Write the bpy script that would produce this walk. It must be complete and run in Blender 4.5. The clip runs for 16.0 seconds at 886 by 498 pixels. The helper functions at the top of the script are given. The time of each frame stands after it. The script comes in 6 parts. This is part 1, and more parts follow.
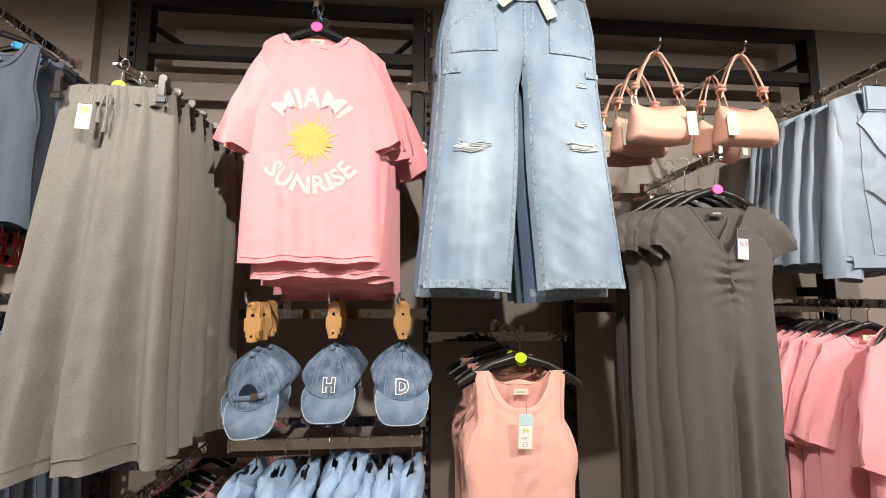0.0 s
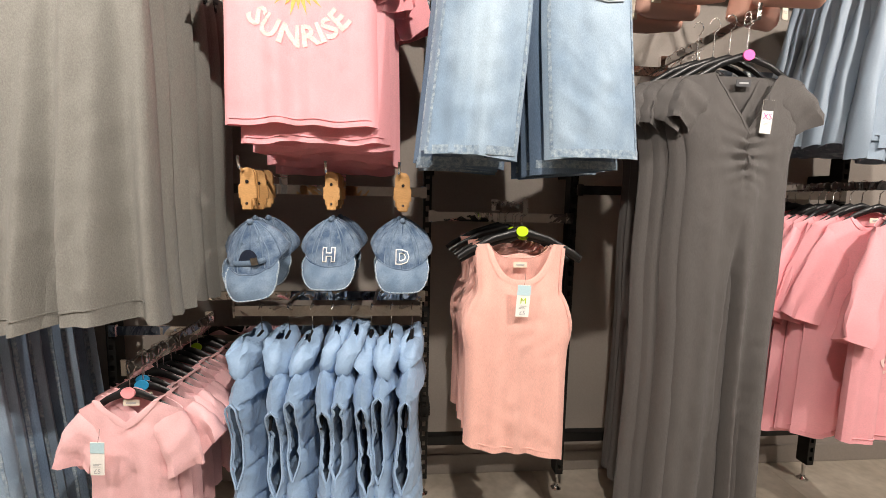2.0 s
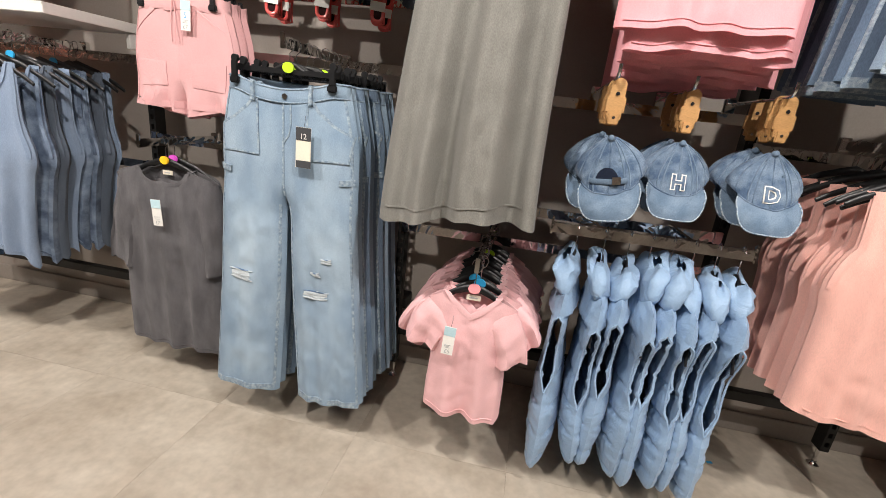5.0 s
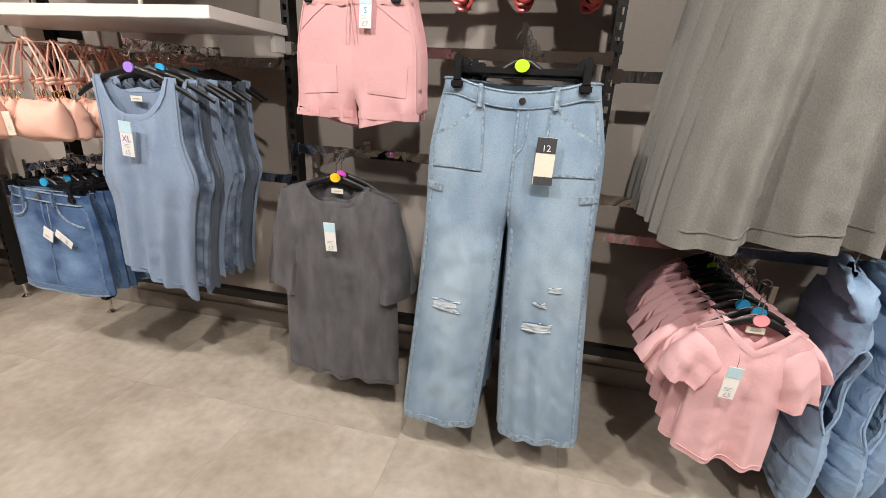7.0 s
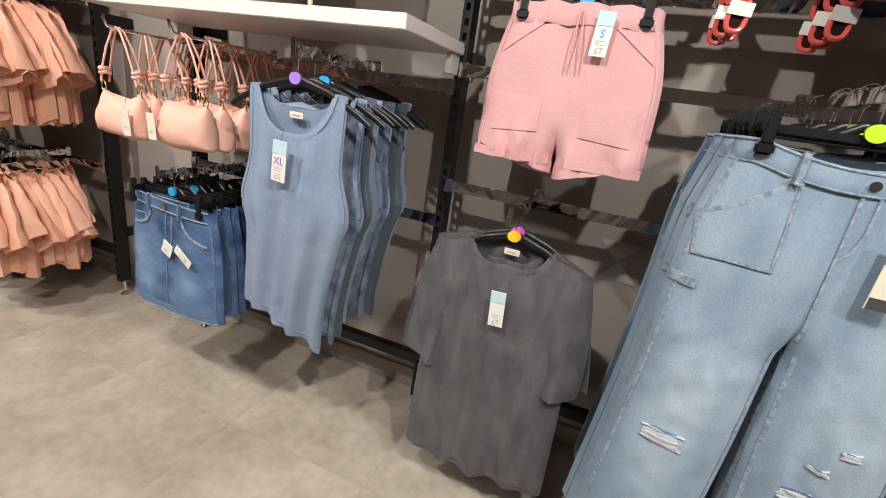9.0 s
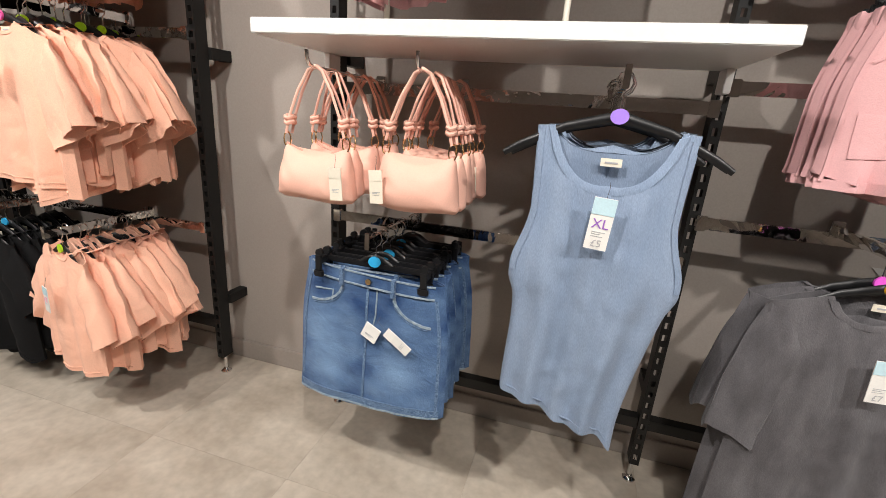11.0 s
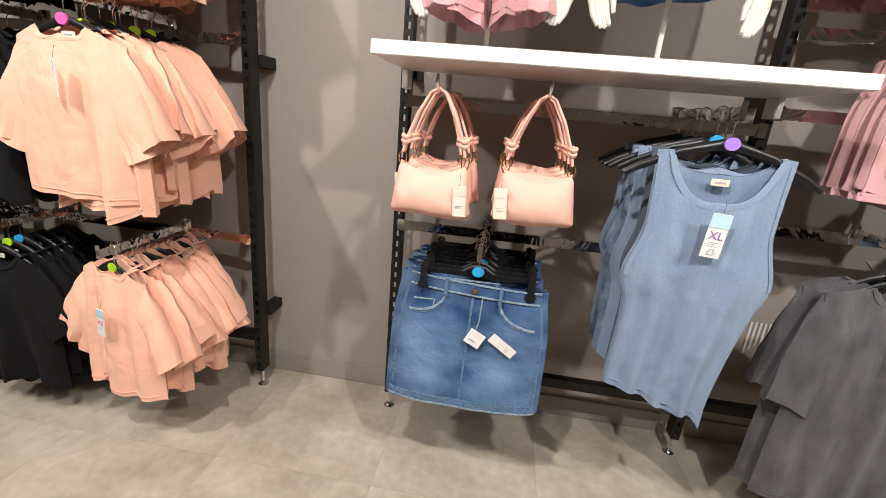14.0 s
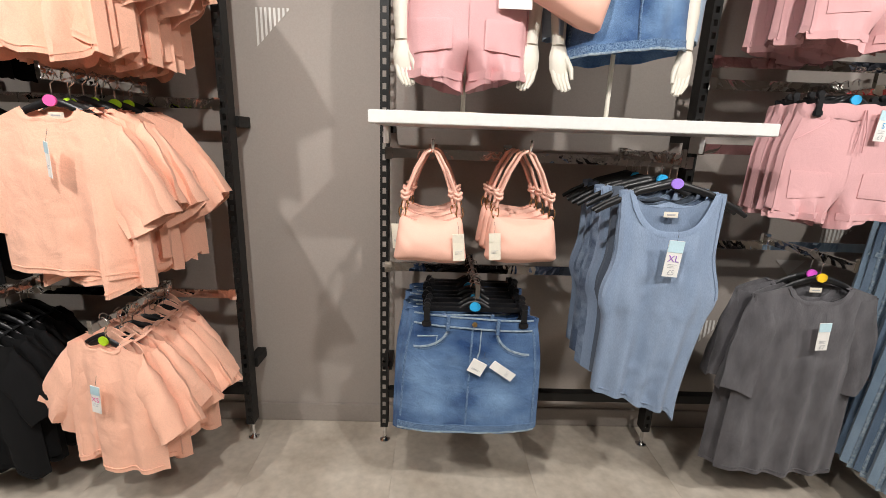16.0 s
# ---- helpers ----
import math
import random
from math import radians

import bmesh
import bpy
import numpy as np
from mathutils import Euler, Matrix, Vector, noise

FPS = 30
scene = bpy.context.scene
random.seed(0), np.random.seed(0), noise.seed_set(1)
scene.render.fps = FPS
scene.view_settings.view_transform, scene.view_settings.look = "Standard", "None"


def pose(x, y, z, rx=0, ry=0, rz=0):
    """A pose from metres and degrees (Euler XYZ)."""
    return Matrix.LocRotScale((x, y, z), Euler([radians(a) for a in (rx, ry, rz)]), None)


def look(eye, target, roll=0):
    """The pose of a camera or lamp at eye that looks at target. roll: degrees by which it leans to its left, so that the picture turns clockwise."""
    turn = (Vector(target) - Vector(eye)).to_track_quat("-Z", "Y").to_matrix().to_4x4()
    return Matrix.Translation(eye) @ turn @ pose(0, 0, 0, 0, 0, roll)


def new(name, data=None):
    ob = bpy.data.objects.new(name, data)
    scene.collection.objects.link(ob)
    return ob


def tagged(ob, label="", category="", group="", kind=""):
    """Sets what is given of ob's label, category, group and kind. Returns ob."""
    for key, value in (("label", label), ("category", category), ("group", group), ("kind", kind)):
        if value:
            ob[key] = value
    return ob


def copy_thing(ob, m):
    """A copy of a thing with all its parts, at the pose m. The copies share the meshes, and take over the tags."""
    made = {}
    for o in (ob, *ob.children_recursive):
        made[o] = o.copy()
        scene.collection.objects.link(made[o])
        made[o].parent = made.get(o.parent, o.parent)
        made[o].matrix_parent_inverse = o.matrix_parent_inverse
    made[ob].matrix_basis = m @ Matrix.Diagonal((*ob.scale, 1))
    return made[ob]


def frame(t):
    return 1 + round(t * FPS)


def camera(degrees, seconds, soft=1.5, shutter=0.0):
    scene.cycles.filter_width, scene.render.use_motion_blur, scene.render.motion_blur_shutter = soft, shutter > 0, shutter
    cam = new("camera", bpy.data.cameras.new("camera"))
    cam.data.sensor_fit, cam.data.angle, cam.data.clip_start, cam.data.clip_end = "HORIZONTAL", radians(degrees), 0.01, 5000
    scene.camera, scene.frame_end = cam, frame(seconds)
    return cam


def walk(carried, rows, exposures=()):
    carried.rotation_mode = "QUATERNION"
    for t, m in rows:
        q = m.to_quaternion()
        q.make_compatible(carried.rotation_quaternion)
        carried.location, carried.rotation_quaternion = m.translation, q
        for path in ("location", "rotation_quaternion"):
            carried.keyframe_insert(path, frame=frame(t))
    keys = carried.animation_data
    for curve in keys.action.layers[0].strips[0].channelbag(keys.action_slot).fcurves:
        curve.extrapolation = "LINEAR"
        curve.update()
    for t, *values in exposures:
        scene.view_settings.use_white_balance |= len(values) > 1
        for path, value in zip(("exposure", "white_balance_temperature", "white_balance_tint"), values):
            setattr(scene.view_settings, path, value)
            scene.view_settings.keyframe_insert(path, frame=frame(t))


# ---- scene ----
cam = camera(90.7, 16.0, 0.6)
PATH = [
    (0, (-0.09, -0.142, 1.433), (0.075, 1.84, 1.648), 0.1),
    (0.5, (-0.082, -0.134, 1.409), (0.085, 1.857, 1.506), 0.3),
    (1, (-0.078, -0.121, 1.382), (0.095, 1.872, 1.365), 0.5),
    (1.5, (-0.082, -0.108, 1.359), (0.091, 1.88, 1.228), 0.8),
    (2, (-0.093, -0.092, 1.334), (0.082, 1.887, 1.108), 1.2),
    (2.5, (-0.123, -0.086, 1.307), (0.048, 1.885, 1.018), 1.4),
    (3, (-0.171, -0.092, 1.282), (-0.042, 1.869, 0.909), 1.7),
    (3.5, (-0.25, -0.096, 1.274), (-0.173, 1.851, 0.824), 4.3),
    (4, (-0.41, -0.119, 1.285), (-0.387, 1.823, 0.806), 7.0),
    (4.5, (-0.622, -0.12, 1.277), (-0.786, 1.799, 0.74), 5.5),
    (5, (-0.766, -0.087, 1.271), (-1.092, 1.796, 0.683), 6.3),
    (5.2, (-0.839, -0.056, 1.265), (-1.238, 1.806, 0.654), 6.1),
    (7.3, (-1.541, 0.012, 1.297), (-1.957, 1.844, 0.61), 2.2),
    (7.5, (-1.583, 0.019, 1.302), (-2.014, 1.846, 0.612), 1.9),
    (8, (-1.677, 0.064, 1.292), (-2.156, 1.886, 0.619), 3.7),
    (8.5, (-1.805, 0.175, 1.302), (-2.37, 1.98, 0.651), 5.4),
    (9, (-1.959, 0.238, 1.303), (-2.594, 2.027, 0.675), 8.4),
    (9.5, (-2.213, 0.238, 1.293), (-2.878, 2.024, 0.687), 7.4),
    (10, (-2.441, 0.236, 1.291), (-3.101, 2.025, 0.69), 6.2),
    (10.2, (-2.54, 0.247, 1.287), (-3.208, 2.035, 0.69), 6.1),
    (12.3, (-3.251, 0.212, 1.316), (-3.399, 2.112, 0.709), 0.1),
    (12.5, (-3.272, 0.212, 1.321), (-3.411, 2.111, 0.708), 0.2),
    (13, (-3.306, 0.178, 1.319), (-3.44, 2.082, 0.72), 0.8),
    (13.5, (-3.34, 0.115, 1.324), (-3.502, 2.021, 0.738), 2.8),
    (14, (-3.378, 0.061, 1.322), (-3.609, 1.958, 0.732), 5.1),
    (14.5, (-3.44, 0.023, 1.335), (-3.688, 1.918, 0.744), 4.7),
    (15, (-3.534, -0.004, 1.356), (-3.75, 1.9, 0.784), 3.0),
    (15.5, (-3.576, -0.046, 1.398), (-3.648, 1.88, 0.864), 2.3),
    (16, (-3.569, -0.064, 1.422), (-3.523, 1.874, 0.93), 2.0),
]
walk(cam, [(t, look(eye, target, roll)) for t, eye, target, roll in PATH],
     [(0, 0.02, 6900, 12), (3, 0.09, 6850, 12), (5, 0.06, 6600, 11), (7.5, -0.06, 6550, 11), (9, -0.1, 6520, 11), (10, -0.08, 6500, 11), (12.5, 0.05, 6400, 10), (14.5, 0.05, 6380, 10), (15.5, 0.02, 6350, 10), (16, -0.17, 6350, 10)])

# ---- light: a closed shop, lit by ceiling spots and added fill panels ----
world = bpy.data.worlds.new("shop_air")
world.use_nodes = True
world.node_tree.nodes["Background"].inputs[0].default_value = (1.0, 0.96, 0.9, 1)
world.node_tree.nodes["Background"].inputs[1].default_value = 0.0
scene.world = world
scene.view_settings.exposure = 0.0
CEIL, WALL = 2.87, 1.91
SPOTS = [(-6.6, -0.1), (-5.2, -0.2), (-3.9, -0.05), (-2.6, -0.2), (-1.3, -0.05), (0.0, -0.2), (1.3, -0.1), (2.6, -0.2)]
# unseen panels added behind the camera, only for soft fill
FILL_PANELS = [(-5.0, -1.3), (-2.6, -1.3), (-0.2, -1.3), (2.2, -1.3)]
SPOT_W, FILL_W = 138, 5.0
for sx, sy in SPOTS:
    lamp = bpy.data.lights.new("spot_beam", "SPOT")
    lamp.energy, lamp.color, lamp.spot_size, lamp.spot_blend, lamp.shadow_soft_size = SPOT_W, (1, 0.955, 0.9), radians(110), 0.7, 0.035
    new("spot_beam", lamp).matrix_world = look((sx, sy, CEIL - 0.16), (sx - 0.1, 1.45, 0.75))
for sx, sy in FILL_PANELS:
    lamp = bpy.data.lights.new("panel_glow", "AREA")
    lamp.energy, lamp.color, lamp.shape, lamp.size, lamp.size_y = FILL_W, (1, 0.96, 0.91), "RECTANGLE", 1.2, 0.6
    new("panel_glow", lamp).matrix_world = look((sx, sy, CEIL - 0.035), (sx, sy + 0.0001, 0))


# ---- materials ----
def nodes_of(name):
    m = bpy.data.materials.new(name)
    m.use_nodes = True
    return m, m.node_tree.nodes, m.node_tree.links, m.node_tree.nodes["Principled BSDF"]


def surface(name, color, rough=0.85, metal=0.0, var=0.12, big=3.0, fine=300.0, bump=0.15, rand=0.06, fade=None, fade_amt=0.5, stretch=(1, 1, 1), sheen=0.0, spec=0.5, depth=0.0015, shift=True, crease=0.0, crease_scale=12.0, through_light=0.0, wash=None):
    """Colour with large blotches, fine grain, relief and a slight change from object to object."""
    m, n, l, b = nodes_of(name)
    tc = n.new("ShaderNodeTexCoord")
    mp = n.new("ShaderNodeMapping")
    mp.inputs["Scale"].default_value = stretch
    l.new(tc.outputs["Object"], mp.inputs[0])
    info = n.new("ShaderNodeObjectInfo")
    off = n.new("ShaderNodeVectorMath")
    off.operation = "ADD"
    comb = n.new("ShaderNodeMath")
    comb.operation = "MULTIPLY"
    comb.inputs[1].default_value = 37.0 if shift else 0.0
    l.new(info.outputs["Random"], comb.inputs[0])
    l.new(mp.outputs[0], off.inputs[0])
    l.new(comb.outputs[0], off.inputs[1])
    nb = n.new("ShaderNodeTexNoise")
    nb.inputs["Scale"].default_value, nb.inputs["Detail"].default_value = big, 5
    l.new(off.outputs[0], nb.inputs["Vector"])
    nf = n.new("ShaderNodeTexNoise")
    nf.inputs["Scale"].default_value, nf.inputs["Detail"].default_value = fine, 2
    l.new(mp.outputs[0], nf.inputs["Vector"])
    mr = n.new("ShaderNodeMapRange")
    mr.inputs["From Min"].default_value, mr.inputs["From Max"].default_value = 0.3, 0.7
    mr.inputs["To Min"].default_value, mr.inputs["To Max"].default_value = 1 - min(var, 0.09) * 0.6, 1 + min(var, 0.09) * 0.6
    l.new(nb.outputs["Fac"], mr.inputs["Value"])
    mg = n.new("ShaderNodeMapRange")
    mg.inputs["From Min"].default_value, mg.inputs["From Max"].default_value = 0.25, 0.75
    mg.inputs["To Min"].default_value, mg.inputs["To Max"].default_value = 1 - var, 1 + var
    l.new(nf.outputs["Fac"], mg.inputs["Value"])
    mo = n.new("ShaderNodeMapRange")
    mo.inputs["To Min"].default_value, mo.inputs["To Max"].default_value = 1 - rand, 1 + rand
    l.new(info.outputs["Random"], mo.inputs["Value"])
    k1 = n.new("ShaderNodeMath")
    k1.operation = "MULTIPLY"
    l.new(mr.outputs[0], k1.inputs[0])
    l.new(mg.outputs[0], k1.inputs[1])
    k2 = n.new("ShaderNodeMath")
    k2.operation = "MULTIPLY"
    l.new(k1.outputs[0], k2.inputs[0])
    l.new(mo.outputs[0], k2.inputs[1])
    mix = n.new("ShaderNodeMix")
    mix.data_type = "RGBA"
    mix.inputs["A"].default_value = (*color, 1)
    mix.inputs["B"].default_value = (*(fade or color), 1)
    if fade:
        nd = n.new("ShaderNodeTexNoise")
        nd.inputs["Scale"].default_value, nd.inputs["Detail"].default_value = big * 1.7, 4
        l.new(off.outputs[0], nd.inputs["Vector"])
        fr = n.new("ShaderNodeMapRange")
        fr.inputs["From Min"].default_value, fr.inputs["From Max"].default_value = 0.35, 0.68
        fr.inputs["To Max"].default_value = fade_amt
        l.new(nd.outputs["Fac"], fr.inputs["Value"])
        l.new(fr.outputs[0], mix.inputs["Factor"])
        if wash:
            # a faded oval on each side of the middle, as a laundry rubs it into denim; on jeans also painted fold
            # highlights
            x0, z0, rx, rz, amount = wash
            xyz = n.new("ShaderNodeSeparateXYZ")
            l.new(tc.outputs["Object"], xyz.inputs[0])

            def step(op, a, b=None):
                q = n.new("ShaderNodeMath")
                q.operation = op
                for i, v in enumerate((a, b)):
                    if isinstance(v, (int, float)):
                        q.inputs[i].default_value = v
                    elif v is not None:
                        l.new(v, q.inputs[i])
                return q.outputs[0]
            dx = step("DIVIDE", step("SUBTRACT", step("ABSOLUTE", xyz.outputs[0]), x0), rx)
            dz = step("DIVIDE", step("SUBTRACT", xyz.outputs[2], z0), rz)
            d2 = step("ADD", step("MULTIPLY", dx, dx), step("MULTIPLY", dz, dz))
            oval = step("MULTIPLY", step("POWER", 2.718, step("MULTIPLY", d2, -1.0)), amount)
            rub = step("ADD", step("MULTIPLY", fr.outputs[0], 0.7), oval)
            l.new(step("MINIMUM", rub, 1.0), mix.inputs["Factor"])
    else:
        mix.inputs["Factor"].default_value = 0
    sc = n.new("ShaderNodeVectorMath")
    sc.operation = "SCALE"
    l.new(mix.outputs["Result"], sc.inputs[0])
    l.new(k2.outputs[0], sc.inputs["Scale"])
    l.new(sc.outputs[0], b.inputs["Base Color"])
    b.inputs["Roughness"].default_value, b.inputs["Metallic"].default_value = rough, metal
    b.inputs["Specular IOR Level"].default_value = spec
    if sheen:
        b.inputs["Sheen Weight"].default_value = sheen
        b.inputs["Sheen Roughness"].default_value = 0.5
    if bump:
        bp = n.new("ShaderNodeBump")
        bp.inputs["Strength"].default_value, bp.inputs["Distance"].default_value = bump, depth
        l.new(nf.outputs["Fac"], bp.inputs["Height"])
        l.new(bp.outputs[0], b.inputs["Normal"])
    if crease:
        nc = n.new("ShaderNodeTexNoise")
        nc.inputs["Scale"].default_value, nc.inputs["Detail"].default_value, nc.inputs["Distortion"].default_value = crease_scale, 2.5, 1.6
        l.new(off.outputs[0], nc.inputs["Vector"])
        ab = n.new("ShaderNodeMath")
        ab.operation = "PINGPONG"
        ab.inputs[1].default_value = 0.18
        l.new(nc.outputs["Fac"], ab.inputs[0])
        bc = n.new("ShaderNodeBump")
        bc.inputs["Strength"].default_value, bc.inputs["Distance"].default_value = crease, 0.05
        l.new(ab.outputs[0], bc.inputs["Height"])
        if bump:
            l.new(bp.outputs[0], bc.inputs["Normal"])
        l.new(bc.outputs[0], b.inputs["Normal"])
    if through_light:
        tr = n.new("ShaderNodeBsdfTranslucent")
        l.new(sc.outputs[0], tr.inputs["Color"])
        mx = n.new("ShaderNodeMixShader")
        mx.inputs[0].default_value = through_light
        l.new(b.outputs[0], mx.inputs[1])
        l.new(tr.outputs[0], mx.inputs[2])
        l.new(mx.outputs[0], n["Material Output"].inputs["Surface"])
    return m


def cloth_mat(name, color, **kw):
    kw = dict(dict(rand=0.025, crease=0.07, rough=0.95, var=0.14, big=5, fine=280, bump=0.8, sheen=0.1, spec=0.2), **kw)
    return surface(name, color, **kw)


WALLM = surface("taupe_wall_paint", (0.335, 0.294, 0.262), rough=0.75, var=0.05, big=1.2, fine=160, bump=0.12)
SKIRTM = surface("taupe_gloss_paint", (0.3, 0.262, 0.232), rough=0.5, var=0.05, big=2, fine=90, bump=0.1)
WHITEW = surface("off_white_wall_paint", (0.56, 0.54, 0.5), rough=0.8, var=0.05, big=1, fine=120, bump=0.1)
CEILM = surface("ceiling_paint", (0.5, 0.475, 0.44), rough=0.9, var=0.04, big=1, fine=90, bump=0.1)
FLOORM = surface("worn_concrete_floor", (0.39, 0.333, 0.268), rough=0.42, var=0.11, big=2.6, fine=26, bump=0.1, rand=0.004, fade=(0.545, 0.485, 0.408), fade_amt=0.85)
GROUTM = surface("floor_joint", (0.33, 0.28, 0.22), rough=0.9)
BLACKM = surface("black_powder_coat", (0.01, 0.0095, 0.009), rough=0.5, spec=0.3, var=0.15, big=6, fine=500, bump=0.12)
CHROME = surface("chrome", (0.78, 0.77, 0.76), rough=0.05, metal=1.0, var=0.05, big=12, fine=60, bump=0.02, crease=0.25, crease_scale=4.0)
STEEL = surface("steel_wire", (0.62, 0.6, 0.58), rough=0.22, metal=1.0, var=0.06, big=20, fine=200, bump=0.03)
SHELFM = surface("white_laminate", (0.71, 0.7, 0.675), rough=0.35, var=0.03, big=3, fine=80, bump=0.04)
PLAST = surface("black_plastic", (0.01, 0.01, 0.011), rough=0.35, spec=0.4, var=0.1, big=10, fine=300, bump=0.05)
CARD = surface("white_card", (0.8, 0.78, 0.74), rough=0.7, var=0.03, big=20, fine=200, bump=0.05)
CARDC = surface("cream_card", (0.74, 0.68, 0.56), rough=0.7, var=0.04, big=20, fine=200, bump=0.05)
CARDB = surface("pale_blue_card", (0.48, 0.66, 0.72), rough=0.7, var=0.05, big=30, fine=200, bump=0.05)
CARDK = surface("charcoal_card", (0.05, 0.05, 0.055), rough=0.6, var=0.08, big=30, fine=200, bump=0.05)
INK = surface("grey_ink", (0.42, 0.42, 0.43), rough=0.8, bump=0)
INKPINK = surface("pink_ink", (0.8, 0.1, 0.35), rough=0.8, bump=0)
INKVIOL = surface("violet_ink", (0.3, 0.12, 0.5), rough=0.8, bump=0)
INKLIME = surface("lime_ink", (0.45, 0.65, 0.02), rough=0.8, bump=0)
DOTS = {k: surface(k + "_size_sticker", c, rough=0.5, var=0.03, big=30, bump=0.02) for k, c in dict(
    pink=(0.9, 0.12, 0.42), blue=(0.03, 0.4, 0.75), lime=(0.5, 0.8, 0.02), violet=(0.38, 0.22, 0.78), yellow=(0.9, 0.55, 0.02), magenta=(0.75, 0.1, 0.62), coral=(0.9, 0.35, 0.38)).items()}
PINKTEE = cloth_mat("pink_jersey", (0.97, 0.46, 0.5), through_light=0.2, crease=0.05, bump=0.3, var=0.07)
PALEPINK = cloth_mat("pale_pink_jersey", (0.87, 0.525, 0.54), through_light=0.12, crease=0.06, bump=0.25, var=0.06)
PEACH = cloth_mat("peach_jersey", (0.97, 0.555, 0.4), through_light=0.12, crease=0.15, crease_scale=9, var=0.08, bump=0.4)
PEACHT = cloth_mat("peach_rib_jersey", (0.91, 0.515, 0.445), through_light=0.1, fine=380, stretch=(3, 3, 0.35), crease=0.0)
GREYJ = cloth_mat("grey_marl_jersey", (0.212, 0.206, 0.188), var=0.17, fine=380, big=7, stretch=(1, 1, 0.6))
DRESSM = cloth_mat("charcoal_rib_jersey", (0.1, 0.092, 0.089), fine=380, stretch=(3, 3, 0.3), crease=0.0)
GREYTEE = cloth_mat("washed_charcoal_jersey", (0.08, 0.0755, 0.081), fade=(0.15, 0.144, 0.153), fade_amt=0.7, big=7, var=0.16, crease=0.06, stretch=(1.6, 1.6, 0.6), fine=330)
BLACKJ = cloth_mat("black_jersey", (0.007, 0.007, 0.0075), sheen=0.0, crease=0.0)
BLUETANK = cloth_mat("washed_blue_rib", (0.215, 0.282, 0.395), fade=(0.275, 0.345, 0.46), fade_amt=0.6, stretch=(2.5, 2.5, 0.5), crease=0.05, crease_scale=5)
LETW = cloth_mat("white_felt", (0.82, 0.8, 0.76))
DENIMI = cloth_mat("indigo_wash_denim", (0.1, 0.155, 0.235), fade=(0.2, 0.27, 0.36), fade_amt=0.9, var=0.17, big=4.5, fine=420, stretch=(1, 1, 0.35), shift=False, rand=0.01)
SLATE = cloth_mat("slate_blue_rib", (0.085, 0.105, 0.14), fade=(0.125, 0.15, 0.19), stretch=(2.5, 2.5, 0.5), crease=0.0)
# tie-dye pattern with the rear tanks' weaker light darkened into its base
TIEDYE_SHADED = cloth_mat("tie_dyed_shaded_blue_rib", (0.075, 0.105, 0.165), fade=(0.25, 0.32, 0.43), fade_amt=1.0, big=9)
VESTM = surface("sky_blue_padded_nylon", (0.265, 0.39, 0.56), rough=0.6, var=0.05, big=6, fine=140, bump=0.15, sheen=0.1, crease=0.2, crease_scale=12, rand=0.03)
JACKM = surface("pale_blue_faux_leather", (0.27, 0.34, 0.42), rough=0.5, var=0.05, big=5, fine=260, bump=0.2)
SHORTM = cloth_mat("dusty_pink_fleece", (0.69, 0.39, 0.395), fine=380, var=0.06, bump=0.4)
# the wash oval is faded denim and also paints the legs' fold highlights
DENIMP = cloth_mat("pale_wash_denim", (0.2, 0.285, 0.385), fade=(0.395, 0.495, 0.585), fade_amt=0.85, crease=0.07, crease_scale=7, bump=0.35, var=0.15, big=5.5, fine=520, stretch=(1, 1, 0.5), shift=False, rand=0.01, wash=(0.15, -0.72, 0.085, 0.32, 0.36))
DENIMD = cloth_mat("light_denim_seam", (0.17, 0.24, 0.32), fade=(0.44, 0.52, 0.57), fade_amt=0.7, var=0.2, big=55, fine=500, crease=0)
DENIMM = cloth_mat("mid_wash_denim", (0.02, 0.056, 0.158), fade=(0.215, 0.35, 0.55), fade_amt=0.62, var=0.34, big=5.5, fine=420, stretch=(0.8, 1, 1.2), shift=False, rand=0.01, crease=0.14, crease_scale=11, wash=(0.125, -0.4, 0.09, 0.12, 0.55))
DENIMS = cloth_mat("mid_denim_seam", (0.04, 0.085, 0.18), fade=(0.2, 0.3, 0.44), fade_amt=0.9, var=0.2, big=130, fine=500, crease=0)
CAPM = cloth_mat("stonewashed_cap_denim", (0.06, 0.1, 0.17), fade=(0.2, 0.265, 0.345), fade_amt=0.9, var=0.3, big=16, fine=420)
CAPS = cloth_mat("cap_brim_denim", (0.11, 0.165, 0.24), fade=(0.205, 0.275, 0.36), fade_amt=0.8, var=0.2, big=12, fine=420)
CAPE = cloth_mat("frayed_brim_edge", (0.12, 0.19, 0.28), fade=(0.5, 0.56, 0.6), fade_amt=1.0, var=0.2, big=130, fine=500)
THREAD = cloth_mat("pale_thread", (0.54, 0.59, 0.62), var=0.15, fine=600, big=60)
WHITET = cloth_mat("white_print", (0.9, 0.58, 0.55), var=0.1, big=30, fine=200)
YELLOW = cloth_mat("yellow_print", (0.76, 0.47, 0.15), var=0.1, big=25, fine=200)
# near-black that stands for the shade inside the cap's strap opening
HOLEM = cloth_mat("dark_hole_shade", (0.008, 0.013, 0.028))
BAGM = surface("peach_faux_leather", (0.8, 0.46, 0.36), rough=0.6, spec=0.35, var=0.04, big=6, fine=260, bump=0.2)
BAGS = surface("dusty_rose_cord", (0.62, 0.32, 0.25), rough=0.7, var=0.06, big=9, fine=260, bump=0.2)
GOLD = surface("pale_gold", (0.8, 0.6, 0.32), rough=0.2, metal=1.0, var=0.05, big=20, bump=0.02)
WOODM = surface("pale_wood_clip", (0.47, 0.255, 0.095), rough=0.6, var=0.15, big=14, fine=120, bump=0.15, stretch=(1, 1, 8))
